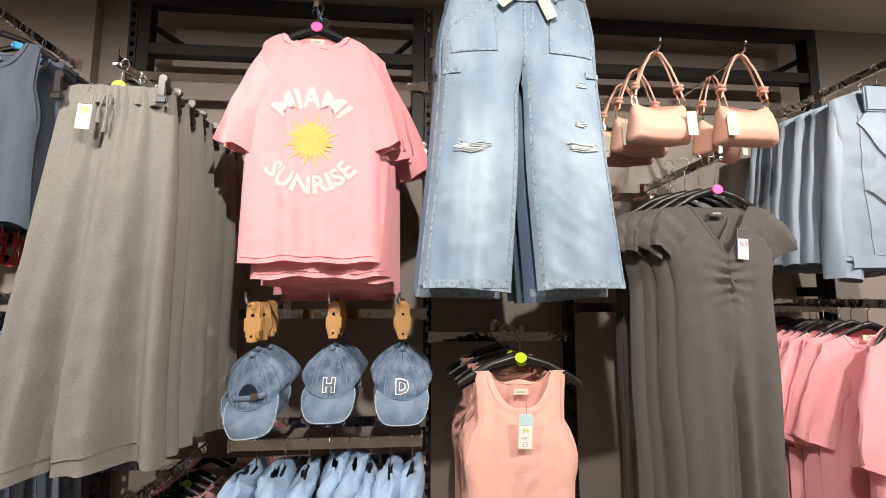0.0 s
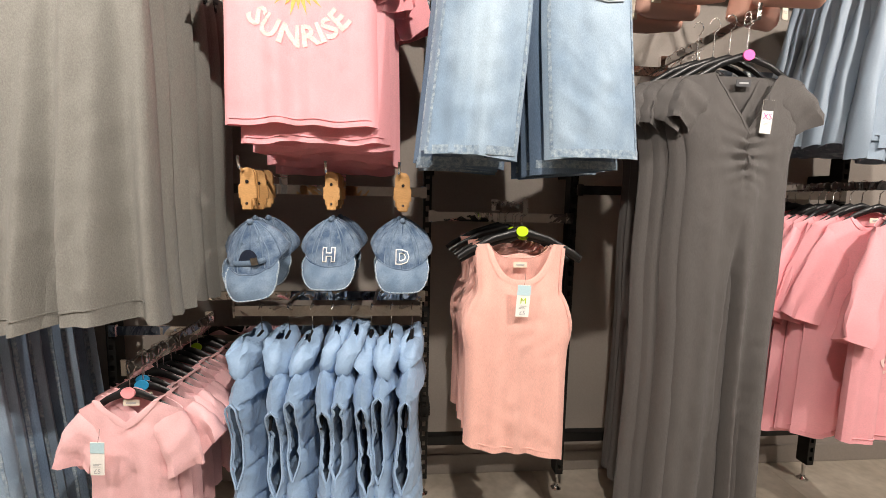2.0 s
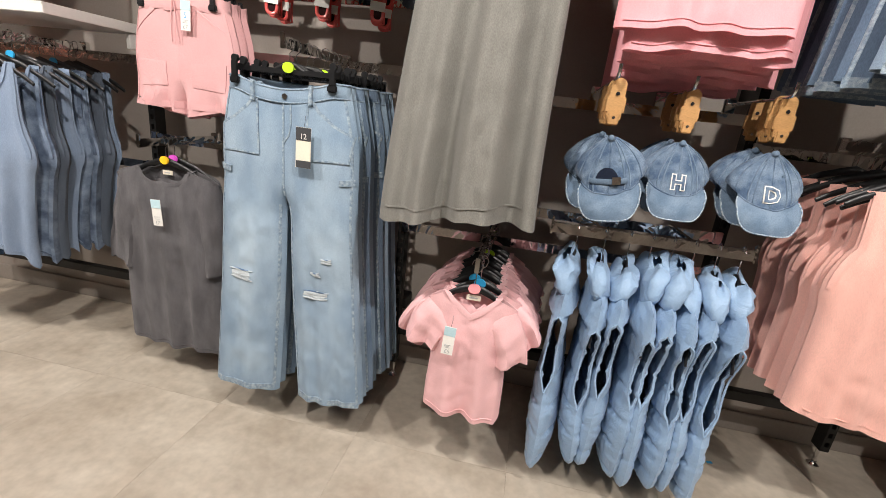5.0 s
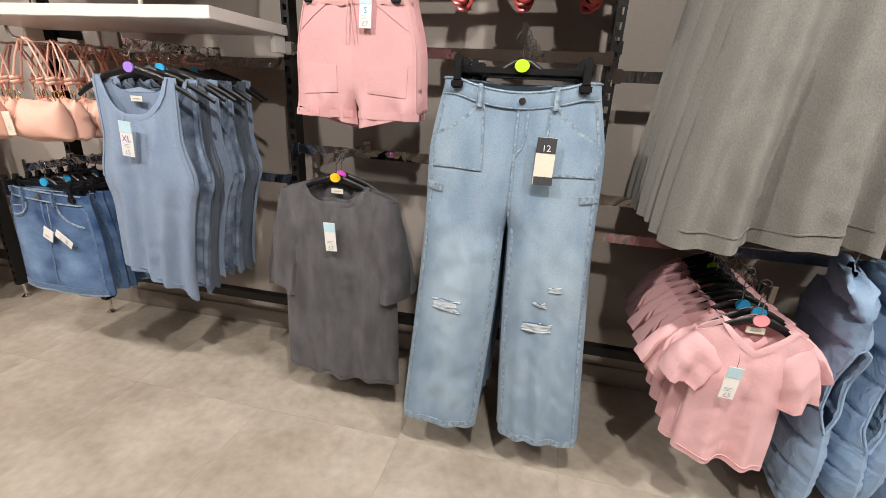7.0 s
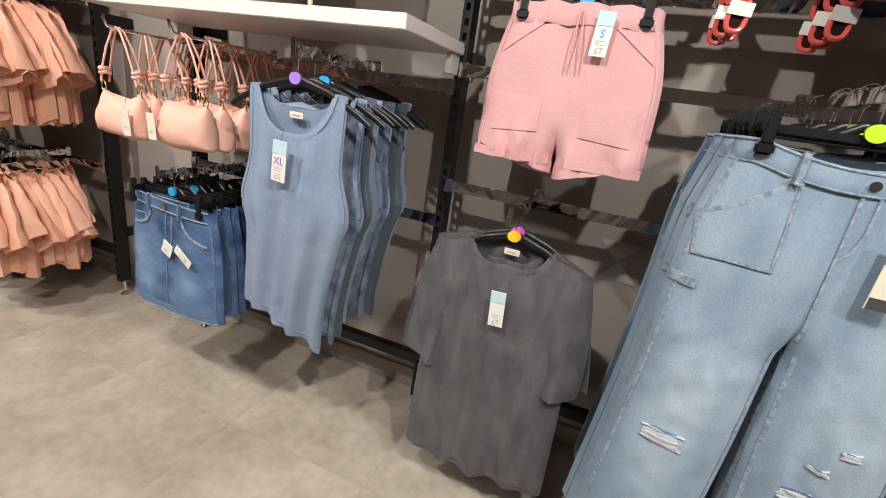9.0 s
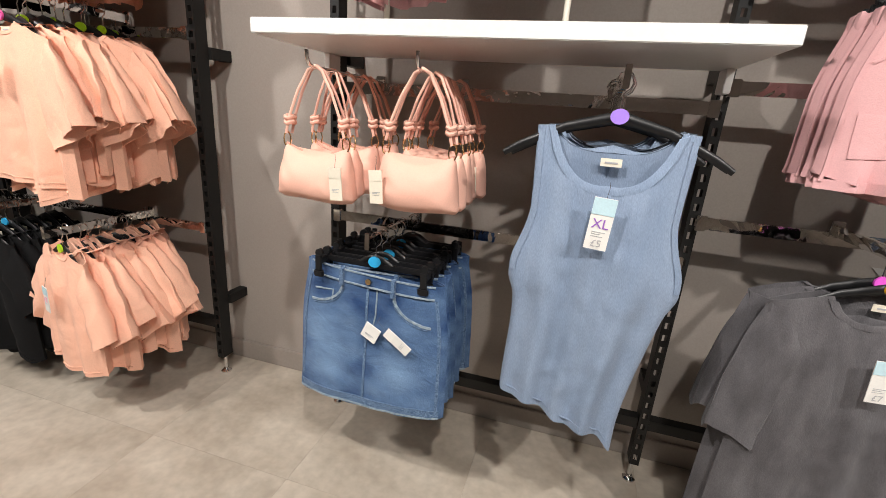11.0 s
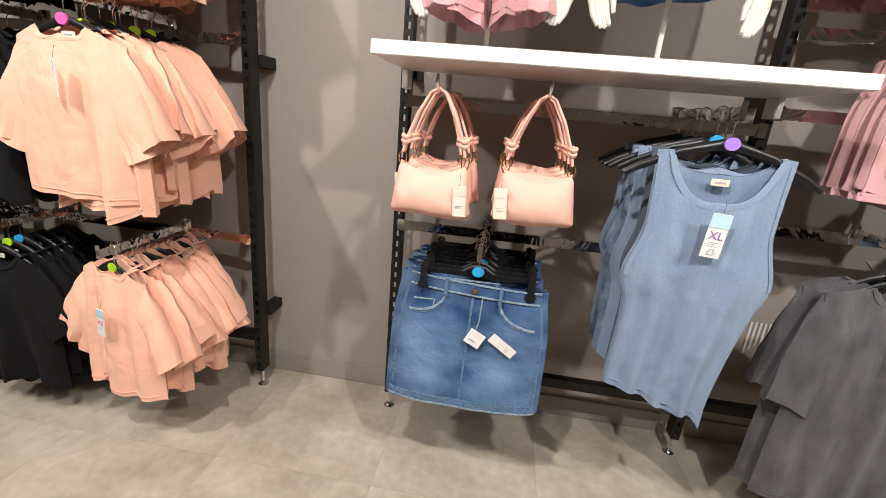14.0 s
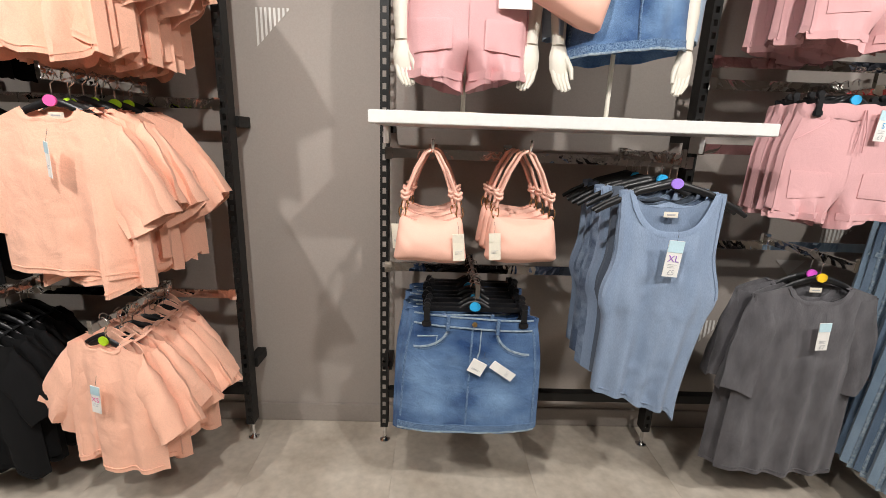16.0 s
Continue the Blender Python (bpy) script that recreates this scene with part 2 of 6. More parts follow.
REDM = surface("coral_red_acetate", (0.8, 0.13, 0.12), rough=0.25, var=0.06, big=15, bump=0.02)
LENSM = surface("smoked_lens", (0.03, 0.012, 0.012), rough=0.08, var=0.05, bump=0)
MANNQ = surface("ivory_mannequin_paint", (0.66, 0.62, 0.53), rough=0.45, var=0.03, big=4, bump=0.05)
DECALW = surface("white_wall_vinyl", (0.7, 0.68, 0.64), rough=0.6, var=0.04, big=5, bump=0.04)
DECALG = surface("grey_wall_vinyl", (0.46, 0.43, 0.41), rough=0.6, var=0.04, big=5, bump=0.04)
# glow of the added fill panels
LITM = bpy.data.materials.new("fill_diffuser")
LITM.use_nodes = True
LITM.node_tree.nodes["Principled BSDF"].inputs["Emission Color"].default_value = (1, 0.95, 0.88, 1)
LITM.node_tree.nodes["Principled BSDF"].inputs["Emission Strength"].default_value = 2.4


# ---- builders ----
def solid(bm, thick):
    """Give an open sheet a real thickness."""
    bmesh.ops.recalc_face_normals(bm, faces=bm.faces)
    bm.normal_update()
    faces, rim = list(bm.faces), [e for e in bm.edges if len(e.link_faces) == 1]
    inner = {v: bm.verts.new(v.co - v.normal * thick) for v in list(bm.verts)}
    for e in rim:
        loop = e.link_faces[0].loops
        p, q = next((l.vert, l.link_loop_next.vert) for l in loop if l.edge == e)
        bm.faces.new((q, p, inner[p], inner[q]))
    for f in faces:
        bm.faces.new([inner[v] for v in reversed(f.verts)])
    return bm


def part(name, bm, material, parent=None, label="", smooth=True):
    me = bpy.data.meshes.new(name)
    bmesh.ops.recalc_face_normals(bm, faces=bm.faces)
    bm.to_mesh(me)
    bm.free()
    me.materials.append(material)
    if smooth:
        for p in me.polygons:
            p.use_smooth = True
        me.set_sharp_from_angle(angle=radians(48))
    ob = new(name, me)
    ob.parent = parent
    return tagged(ob, label)


def thing(name, label, category, group=""):
    return tagged(new(name), label, category, group)


def box(bm, x0, x1, y0, y1, z0, z1, bev=0.0):
    vs = [bm.verts.new((x, y, z)) for x in (x0, x1) for y in (y0, y1) for z in (z0, z1)]
    fs = [bm.faces.new([vs[i] for i in f]) for f in ((0, 1, 3, 2), (4, 6, 7, 5), (0, 4, 5, 1), (2, 3, 7, 6), (0, 2, 6, 4), (1, 5, 7, 3))]
    if bev:
        bmesh.ops.bevel(bm, geom=list({e for f in fs for e in f.edges}), offset=bev, segments=2, affect="EDGES")
    return bm


def boxes(*dims, bev=0.0):
    bm = bmesh.new()
    for d in dims:
        box(bm, *d, bev=bev)
    return bm


def tube(bm, pts, r, n=8, flat=1.0, cap=True):
    """A round bar swept along points; r may be a number or one radius per point."""
    pts = [Vector(p) for p in pts]
    rs = [r] * len(pts) if isinstance(r, (int, float)) else list(r)
    fl = [flat] * len(pts) if isinstance(flat, (int, float)) else list(flat)
    rings, side = [], None
    for i, p in enumerate(pts):
        d = (pts[min(i + 1, len(pts) - 1)] - pts[max(i - 1, 0)]).normalized()
        if side is None:
            side = d.cross(Vector((0, 1, 0.01)))
            if side.length < 0.1:
                side = d.cross(Vector((1, 0, 0)))
        side = (side - d * side.dot(d)).normalized()
        up = d.cross(side)
        rings.append([bm.verts.new(p + (side * math.cos(a) + up * math.sin(a) * fl[i]) * rs[i]) for a in (2 * math.pi * k / n for k in range(n))])
    for a, b in zip(rings, rings[1:]):
        for k in range(n):
            bm.faces.new((a[k], a[(k + 1) % n], b[(k + 1) % n], b[k]))
    if cap:
        bm.faces.new(rings[0][::-1])
        bm.faces.new(rings[-1])
    return bm


def disc(bm, cx, y, cz, r, thick=0.003, n=20, sz=1.0):
    a = [bm.verts.new((cx + r * math.cos(t), y, cz + r * sz * math.sin(t))) for t in (2 * math.pi * k / n for k in range(n))]
    b = [bm.verts.new((v.co.x, y + thick, v.co.z)) for v in a]
    bm.faces.new(a)
    bm.faces.new(b[::-1])
    for k in range(n):
        bm.faces.new((a[k], b[k], b[(k + 1) % n], a[(k + 1) % n]))
    return bm


def ease(x, a, b):
    t = min(1, max(0, (x - a) / (b - a)))
    return t * t * (3 - 2 * t)


def curve_of(*knots):
    """A smooth function through (place, value) knots."""
    ks = sorted(knots)

    d = [(q[1] - p[1]) / (q[0] - p[0]) for p, q in zip(ks, ks[1:])]
    tan = [d[0]] + [0 if p * q <= 0 else 2 * p * q / (p + q) for p, q in zip(d, d[1:])] + [d[-1]]

    def f(x):
        if x <= ks[0][0]:
            return ks[0][1]
        for i, ((a, va), (b, vb)) in enumerate(zip(ks, ks[1:])):
            if x <= b:
                h, t = b - a, (x - a) / (b - a)
                return va * (1 + 2 * t) * (1 - t) ** 2 + h * tan[i] * t * (1 - t) ** 2 + vb * t * t * (3 - 2 * t) + h * tan[i + 1] * t * t * (t - 1)
        return ks[-1][1]
    return f


class Cloth:
    """A hanging garment's shell: a front and a back sheet that meet at the sides, with folds that grow towards the hem."""

    def __init__(s, half, depth, top_f, top_b, bot, seed=1, folds=6, a0=0.002, a1=0.012, wrinkle=0.004, cx=None, power=2.6, gather=0.0):
        s.half, s.depth, s.top_f, s.top_b, s.bot = half, depth, top_f, top_b, bot
        s.a0, s.a1, s.wrinkle, s.cx, s.power, s.gather, s.seed = a0, a1, wrinkle, cx or (lambda z: 0), power, gather, seed
        rnd = random.Random(seed)
        s.waves = [(rnd.randint(max(2, folds - 3), folds + 4), rnd.uniform(0, 6.28), rnd.uniform(0.5, 1), rnd.uniform(-1.2, 1.2)) for _ in range(4)]

    def y(s, side, u, v, x, z):
        p = 1 - abs(u) ** s.power
        base = s.depth(z) * math.sqrt(max(0, p))
        c = u if side < 0 else 2 - u
        f = sum(w * math.sin(2 * math.pi * k * c / 4 + ph + tw * v) for k, ph, w, tw in s.waves) / 2
        f = f * (s.a0 + s.a1 * v)
        if s.gather:
            f += s.gather * max(0, 1 - v * 3.5) * math.sin(2 * math.pi * 22 * c / 4 + 5 * math.sin(3 * c))
        q1 = noise.noise(Vector((x * 8 + z * 3 + s.seed * 3.1, side * 2.0, z * 5 - x * 2)))
        q2 = noise.noise(Vector((x * 13 - z * 9, side * 3.0 + s.seed, z * 12 + x * 6)))
        f += s.wrinkle * (0.55 * q1 + 0.45 * (0.35 - abs(q2)) * 2 + 0.3 * noise.noise(Vector((x * 34 + z * 12, s.seed, z * 26))))
        return side * base + f * (1 if side < 0 else -1) * (0.25 + 0.75 * p) if abs(u) < 0.999 else 0.25 * f * 0

    def at(s, side, u, v):
        zt, zb = (s.top_f if side < 0 else s.top_b)(u), s.bot(u)
        z = zt + (zb - zt) * v
        x = s.cx(z) + s.half(z) * u
        return Vector((x, s.y(side, u, v, x, z), z))

    def surf(s, x, z, off=0.003):
        u = max(-0.97, min(0.97, (x - s.cx(z)) / s.half(z)))
        zt, zb = s.top_f(u), s.bot(u)
        return s.y(-1, u, (z - zt) / (zb - zt), x, z) - off

    def mesh(s, nu=30, nv=28, thick=0.0025):
        bm = bmesh.new()
        for side in (-1, 1):
            g = [[bm.verts.new(s.at(side, -1 + 2 * i / nu, j / nv)) for j in range(nv + 1)] for i in range(nu + 1)]
            for i in range(nu):
                for j in range(nv):
                    q = (g[i][j], g[i + 1][j], g[i + 1][j + 1], g[i][j + 1])
                    bm.faces.new(q if side < 0 else q[::-1])
        bmesh.ops.remove_doubles(bm, verts=bm.verts, dist=0.0004)
        if thick:
            solid(bm, thick)
        return bm

    def ribbon(s, pts, w=0.004, off=0.0025, bm=None):
        """A raised strip (a seam, a stitch line or a band) that lies on the front along (x, z) points."""
        bm = bm or bmesh.new()
        pts = [Vector(p) for p in pts]
        fine = []
        for a, b in zip(pts, pts[1:]):
            k = max(1, int((b - a).length / 0.02))
            fine += [a + (b - a) * i / k for i in range(k)]
        fine.append(pts[-1])
        prev = None
        for i, p in enumerate(fine):
            d = (fine[min(i + 1, len(fine) - 1)] - fine[max(i - 1, 0)]).normalized()
            nrm = Vector((-d.y, d.x)) * w / 2
            l_, r_ = p + nrm, p - nrm
            row = [bm.verts.new((q.x, s.surf(q.x, q.y, o), q.y)) for q, o in ((l_, -0.002), (l_, off), (r_, off), (r_, -0.002))]
            if prev:
                for k in range(3):
                    bm.faces.new((prev[k], row[k], row[k + 1], prev[k + 1]))
            prev = row
        return bm

    def patch(s, outline, off=0.003, cuts=4):
        """A flat shape laid on the front: outline of (x, z), as a fan of small faces with a thin edge."""
        bm = bmesh.new()
        fine = []
        for p, q in zip(outline, outline[1:] + outline[:1]):
            k = max(1, int(math.hypot(q[0] - p[0], q[1] - p[1]) / 0.014))
            fine += [(p[0] + (q[0] - p[0]) * i / k, p[1] + (q[1] - p[1]) * i / k) for i in range(k)]
        outline = fine
        n = len(outline)
        cx, cz = sum(p[0] for p in outline) / n, sum(p[1] for p in outline) / n
        rings = []
        for k in range(cuts + 1):
            f = 1 - k / (cuts + 0.35)
            rings.append([bm.verts.new((cx + (x - cx) * f, s.surf(cx + (x - cx) * f, cz + (z - cz) * f, off if k or cuts == 0 else off * 0.8), cz + (z - cz) * f)) for x, z in outline])
        rim = [bm.verts.new((v.co.x, v.co.y + off + 0.001, v.co.z)) for v in rings[0]]
        for a, b in zip([rim] + rings, rings):
            for i in range(n):
                bm.faces.new((a[i], a[(i + 1) % n], b[(i + 1) % n], b[i]))
        bm.faces.new(rings[-1])
        return bm


def sleeve_mesh(side, sx, sz, ex, ez, r0, r1, d0=0.035, d1=0.03, seed=0, n=20, m=10, sag=0.0):
    """A sleeve whose outer edge runs from the shoulder tip (sx, sz) to (ex, ez)."""
    bm = bmesh.new()
    rnd = random.Random(seed)
    ph = [rnd.uniform(0, 6.28) for _ in range(4)]
    rings = []
    ax = Vector((ex - sx, 0, ez - sz))
    nrm = Vector((-ax.z, 0, ax.x)).normalized()
    for j in range(m + 1):
        t = j / m
        r, d = r0 + (r1 - r0) * t, d0 + (d1 - d0) * t
        c = Vector((sx, 0, sz)) + ax * t + nrm * (0.012 * math.sin(math.pi * t) - r)
        ring = []
        for k in range(n):
            a = 2 * math.pi * k / n
            w = 0.016 * t * (math.sin(3 * a + ph[0] + 2 * t) + 0.6 * math.sin(5 * a + ph[1])) + 0.0035 * math.sin(16 * t + ph[2] + 2 * a)
            q = c + nrm * (math.cos(a) * r) + Vector((0, 1, 0)) * (math.sin(a) * d * (0.6 + 0.4 * min(1, 3 * t)) + w)
            if j == m:
                q += ax.normalized() * 0.006 * math.sin(2 * a + ph[3])
            ring.append(bm.verts.new((q.x * side, q.y, q.z)))
        rings.append(ring)
    for a, b in zip(rings, rings[1:]):
        for k in range(n):
            bm.faces.new((a[k], a[(k + 1) % n], b[(k + 1) % n], b[k]))
    return solid(bm, 0.0025)


def letters(text, size, material, parent, place, name="lettering", bold=0.0, cuts=0):
    """Writing in the built-in font as a mesh; place(x, z) gives each point's place."""
    cu = bpy.data.curves.new(name, "FONT")
    cu.body, cu.size, cu.align_x, cu.align_y, cu.offset = text, size, "CENTER", "CENTER", bold
    cu.resolution_u = 2
    ob = bpy.data.objects.new(name, cu)
    scene.collection.objects.link(ob)
    me = bpy.data.meshes.new_from_object(ob.evaluated_get(bpy.context.evaluated_depsgraph_get()))
    bpy.data.objects.remove(ob)
    bm = bmesh.new()
    bm.from_mesh(me)
    bmesh.ops.triangulate(bm, faces=bm.faces)
    if cuts:
        bmesh.ops.subdivide_edges(bm, edges=bm.edges, cuts=cuts)
    for v in bm.verts:
        v.co = place(v.co.x, v.co.y)
    return part(name, bm, material, parent, smooth=False)


def price_tag(parent, x, y, z, w=0.038, h=0.085, top=CARDB, size="", price="", ink=INKVIOL, tilt=0.0, base=CARD, bars=True):
    """A card swing tag on its thread, with the size and price that can be read."""
    rot = Matrix.Translation((x, y, z)) @ Matrix.Rotation(radians(tilt), 4, "Y")

    def put(bm):
        bmesh.ops.transform(bm, matrix=rot, verts=bm.verts)
        return bm
    t = part("price_tag", put(boxes((-w / 2, w / 2, -0.001, 0.001, -h, 0))), base, parent, "printed card price tag", smooth=False)
    part("tag_header", put(boxes((-w / 2, w / 2, -0.0022, -0.0012, -h * 0.32, -0.0005))), top, t, smooth=False)
    part("tag_thread", put(tube(bmesh.new(), [(0, 0, -0.004), (0.002, 0.004, 0.02), (0, 0.008, 0.035)], 0.0006, 5)), CARDK, t)
    pl = lambda cx, cz: (lambda a, b: rot @ Vector((a + cx, -0.0026, b + cz)))
    if size:
        letters(size, h * 0.26, ink, t, pl(0, -h * 0.5))
    if price:
        letters(price, h * 0.2, INK, t, pl(0, -h * 0.88))
    if bars:
        part("small_print", put(boxes(*[(-w * 0.3, w * q, -0.002, -0.0012, -h * k, -h * k + 0.0011) for k, q in ((0.66, 0.3), (0.7, 0.1), (0.745, 0.22))])), INK, t, smooth=False)
    return t


def hook_wire(h=0.07, r=0.0016):
    """The hanger's wire, from the neck up and over the arm at z 0."""
    pts = [(0, 0, -h - 0.005), (0, 0, -0.04), (0.012, 0, -0.03), (0.018, 0, -0.014), (0.012, 0, 0.001), (0, 0, 0.006), (-0.013, 0, 0.0), (-0.018, 0, -0.013)]
    return tube(bmesh.new(), pts, r, 6)


def top_hanger(dot="blue", half=0.168, drop=0.075, sag=0.098, label="black plastic clothes hanger with a coloured size marker"):
    h = thing("hanger", label, "clothes hanger", "hangers on the display arms")
    bm = bmesh.new()
    pts = [(-half, 0, -drop - sag), (-half * 0.85, 0, -drop - sag * 0.78), (-half * 0.45, 0, -drop - sag * 0.32), (-0.03, 0, -drop - 0.012), (0, 0, -drop - 0.004),
           (0.03, 0, -drop - 0.012), (half * 0.45, 0, -drop - sag * 0.32), (half * 0.85, 0, -drop - sag * 0.78), (half, 0, -drop - sag)]
    pts = [(x, y, z - 0.008) for x, y, z in pts]
    tube(bm, pts, [0.007, 0.009, 0.01, 0.012, 0.014, 0.012, 0.01, 0.009, 0.007], 8, 0.55)
    part("hanger_body", bm, PLAST, h)
    part("hanger_hook", hook_wire(drop - 0.005), STEEL, h, "bright steel hook")
    if dot:
        part("size_marker", disc(bmesh.new(), 0, -0.013, -drop - 0.012, 0.019, 0.006, 22, 0.85), DOTS[dot], h, dot + " oval size marker")
    return h


def clip_hanger(dot="lime", half=0.17, drop=0.075, label="black plastic clip hanger with a coloured size marker"):
    h = thing("clip_hanger", label, "clothes hanger", "clip hangers on the display arms")
    bm = boxes((-half - 0.015, half + 0.015, -0.005, 0.005, -drop - 0.03, -drop - 0.012), bev=0.002)
    tube(bm, [(-0.05, 0, -drop - 0.02), (-0.02, 0, -drop), (0, 0, -drop + 0.004), (0.02, 0, -drop), (0.05, 0, -drop - 0.02)], 0.009, 8, 0.6)
    part("hanger_body", bm, PLAST, h)
    part("hanger_hook", hook_wire(drop - 0.01), STEEL, h, "bright steel hook")
    for sx in (-half, half):
        bm = bmesh.new()
        for sy in (-1, 1):
            lo, hi = (-0.047, -0.038) if sy < 0 else (0.016, 0.023)
            box(bm, sx - 0.01, sx + 0.01, lo, hi, -drop - 0.05, -drop - 0.002, bev=0.002)
            box(bm, sx - 0.016, sx + 0.016, lo - 0.002, hi + 0.002, -drop - 0.07, -drop - 0.048, bev=0.004)
        box(bm, sx - 0.009, sx + 0.009, -0.04, 0.018, -drop - 0.03, -drop - 0.01, bev=0.002)
        disc(bm, sx, -0.043, -drop + 0.004, 0.0115, 0.012, 14)
        part("clip", bm, PLAST, h)
    if dot:
        part("size_marker", disc(bmesh.new(), 0, -0.013, -drop - 0.008, 0.019, 0.006, 22, 0.85), DOTS[dot], h, dot + " oval size marker")
    return h


def stack(protos, x, z, ys, jit=0.008, turn=2.5, seed=0, zj=0.004):
    """Hang things one behind the other along an arm: the first is the nearest."""
    rnd = random.Random(seed)
    used = set()
    for i, y in enumerate(ys):
        ob = protos[0] if i == 0 else protos[1 + (i - 1) % (len(protos) - 1)] if len(protos) > 1 else protos[0]
        k = 0 if i == 0 else 1
        m = pose(x + k * rnd.uniform(-jit, jit), y, z + k * rnd.uniform(-zj, zj), 0, 0, k * rnd.uniform(-turn, turn))
        if ob in used:
            copy_thing(ob, m)
        else:
            used.add(ob)
            ob.matrix_basis = m


def spread(a, b, n):
    return [a + (b - a) * i / max(1, n - 1) for i in range(n)]


# ---- the setting ----
def slab(name, label, dims, material, category):
    return tagged(part(name, boxes(dims), material, None, label, smooth=False), "", category, kind="structure")


X0, X1, Y0 = -8.6, 4.2, -4.6
floor = slab("floor", "worn beige-grey concrete-look floor tiles", (X0, X1, Y0, WALL + 0.2, -0.12, -0.004), GROUTM, "floor")
slab("ceiling", "plain pale grey painted ceiling", (X0, X1, Y0, WALL + 0.2, CEIL, CEIL + 0.1), CEILM, "ceiling")
slab("wall_north", "matt taupe painted shop wall behind the clothes racks", (X0, X1, WALL, WALL + 0.15, 0, CEIL), WALLM, "wall")
# three unseen walls added; their taupe keeps chrome reflections and bounce dark
slab("wall_south", "plain taupe wall added out of view to close the room", (X0, X1, Y0 - 0.15, Y0, 0, CEIL), WALLM, "wall")
slab("wall_west", "plain taupe end wall added out of view", (X0 - 0.15, X0, Y0, WALL, 0, CEIL), WALLM, "wall")
slab("wall_east", "plain taupe end wall added out of view", (X1, X1 + 0.15, Y0, WALL, 0, CEIL), WALLM, "wall")
tagged(part("baseboard", boxes((X0, X1, WALL - 0.014, WALL - 0.0005, 0.0, 0.098), bev=0.003), SKIRTM, None, "taupe painted skirting board along the wall"), "", "skirting board", kind="structure")
# a boxed-in column that stands slightly proud of the wall
tagged(part("wall_pier", boxes((-2.35, -1.52, WALL - 0.05, WALL - 0.001, 2.1, CEIL - 0.001)), WALLM, None, "taupe boxed-in panel high on the shop wall", smooth=False), "", "wall pier", kind="structure")

# wall graphics of pale vinyl
def wall_graphic(x, z, w, h, flip, label, material, n=8):
    g = thing("wall_graphic", label, "wall graphic", "pale triangles on the wall")
    if n:
        for i in range(n):
            a, b = (i + 0.12) / n, (i + 0.62) / n
            lo = lambda t: h * (t if flip else 1 - t)
            bm = bmesh.new()
            vs = [bm.verts.new(p) for p in ((x + w * a, WALL - 0.003, z), (x + w * b, WALL - 0.003, z), (x + w * b, WALL - 0.003, z - lo(b)), (x + w * a, WALL - 0.003, z - lo(a)))]
            bm.faces.new(vs)
            solid(bm, 0.001)
            part("stripe", bm, material, g, smooth=False)
    else:
        bm = bmesh.new()
        bm.faces.new([bm.verts.new((x + px * w, WALL - 0.003, z + pz * h)) for px, pz in ((0, 0), (1, 0), (0.5, -1))])
        solid(bm, 0.001)
        part("triangle", bm, material, g, smooth=False)
    return g


wall_graphic(-4.32, 1.91, 0.145, 0.15, False, "white striped vinyl triangle on the taupe wall", DECALW)
wall_graphic(-4.62, 1.97, 0.3, 0.04, True, "white striped vinyl band on the taupe wall", DECALW, 3)
wall_graphic(-2.28, 0.6, 0.148, 0.155, False, "white striped vinyl triangle low on the wall", DECALW)
wall_graphic(-1.76, 1.07, 0.148, 0.11, False, "white striped vinyl triangle behind the jeans", DECALW)
wall_graphic(-1.945, 0.917, 0.145, 0.075, True, "pale grey vinyl triangle on the wall", DECALG, 0)
wall_graphic(-1.935, 0.766, 0.145, -0.075, True, "pale grey vinyl triangle on the wall", DECALG, 0)

# slotted uprights on levelling feet
POSTS = [-6.9, -5.65, -4.4, -3.775, -2.525, -1.275, 0.0, 0.625, 1.875]
YP = 1.765


def upright(x, top):
    p = tagged(new("slotted_upright"), "black slotted steel upright on a chrome levelling foot", "shop upright", "slotted uprights along the wall")
    p.matrix_basis = pose(x, YP, 0)
    bm = boxes((-0.017, -0.0075, -0.03, -0.027, 0.09, top), (0.0075, 0.017, -0.03, -0.027, 0.09, top), (-0.017, -0.0145, -0.027, 0.03, 0.09, top), (0.0145, 0.017, -0.027, 0.03, 0.09, top))
    z = 0.09
    while z < top - 0.03:
        box(bm, -0.0075, 0.0075, -0.03, -0.027, z, z + 0.022)
        z += 0.045
    part("post", bm, BLACKM, p, smooth=False)
    bm = tube(bmesh.new(), [(0, 0, 0.012), (0, 0, 0.1)], 0.008, 10)
    tube(bm, [(0, 0, 0), (0, 0, 0.006), (0, 0, 0.016), (0, 0, 0.02)], [0.024, 0.024, 0.012, 0.011], 16)
    part("levelling_foot", bm, CHROME, p, "chrome levelling foot")
    for z in (0.38, 1.46, 2.3):
        if z < top:
            part("wall_bracket", boxes((-0.014, 0.03, 0.03, WALL - YP - 0.001, z - 0.025, z + 0.02), bev=0.002), BLACKM, p, smooth=False)
    return p


for px in POSTS:
    upright(px, 2.74)


def cross_bar(x0, x1, z, group="chrome cross bars between the uprights"):
    bm = boxes((x0 + 0.018, x1 - 0.018, YP - 0.046, YP - 0.032, z - 0.019, z + 0.019), bev=0.002)
    b = tagged(part("cross_bar", bm, CHROME, None, "chrome cross bar hooked into the black uprights"), "", "display bar", group)
    for sx in (x0 + 0.004, x1 - 0.034):
        part("end_bracket", boxes((sx, sx + 0.03, YP - 0.05, YP - 0.031, z - 0.024, z + 0.024), bev=0.002), CHROME, b)


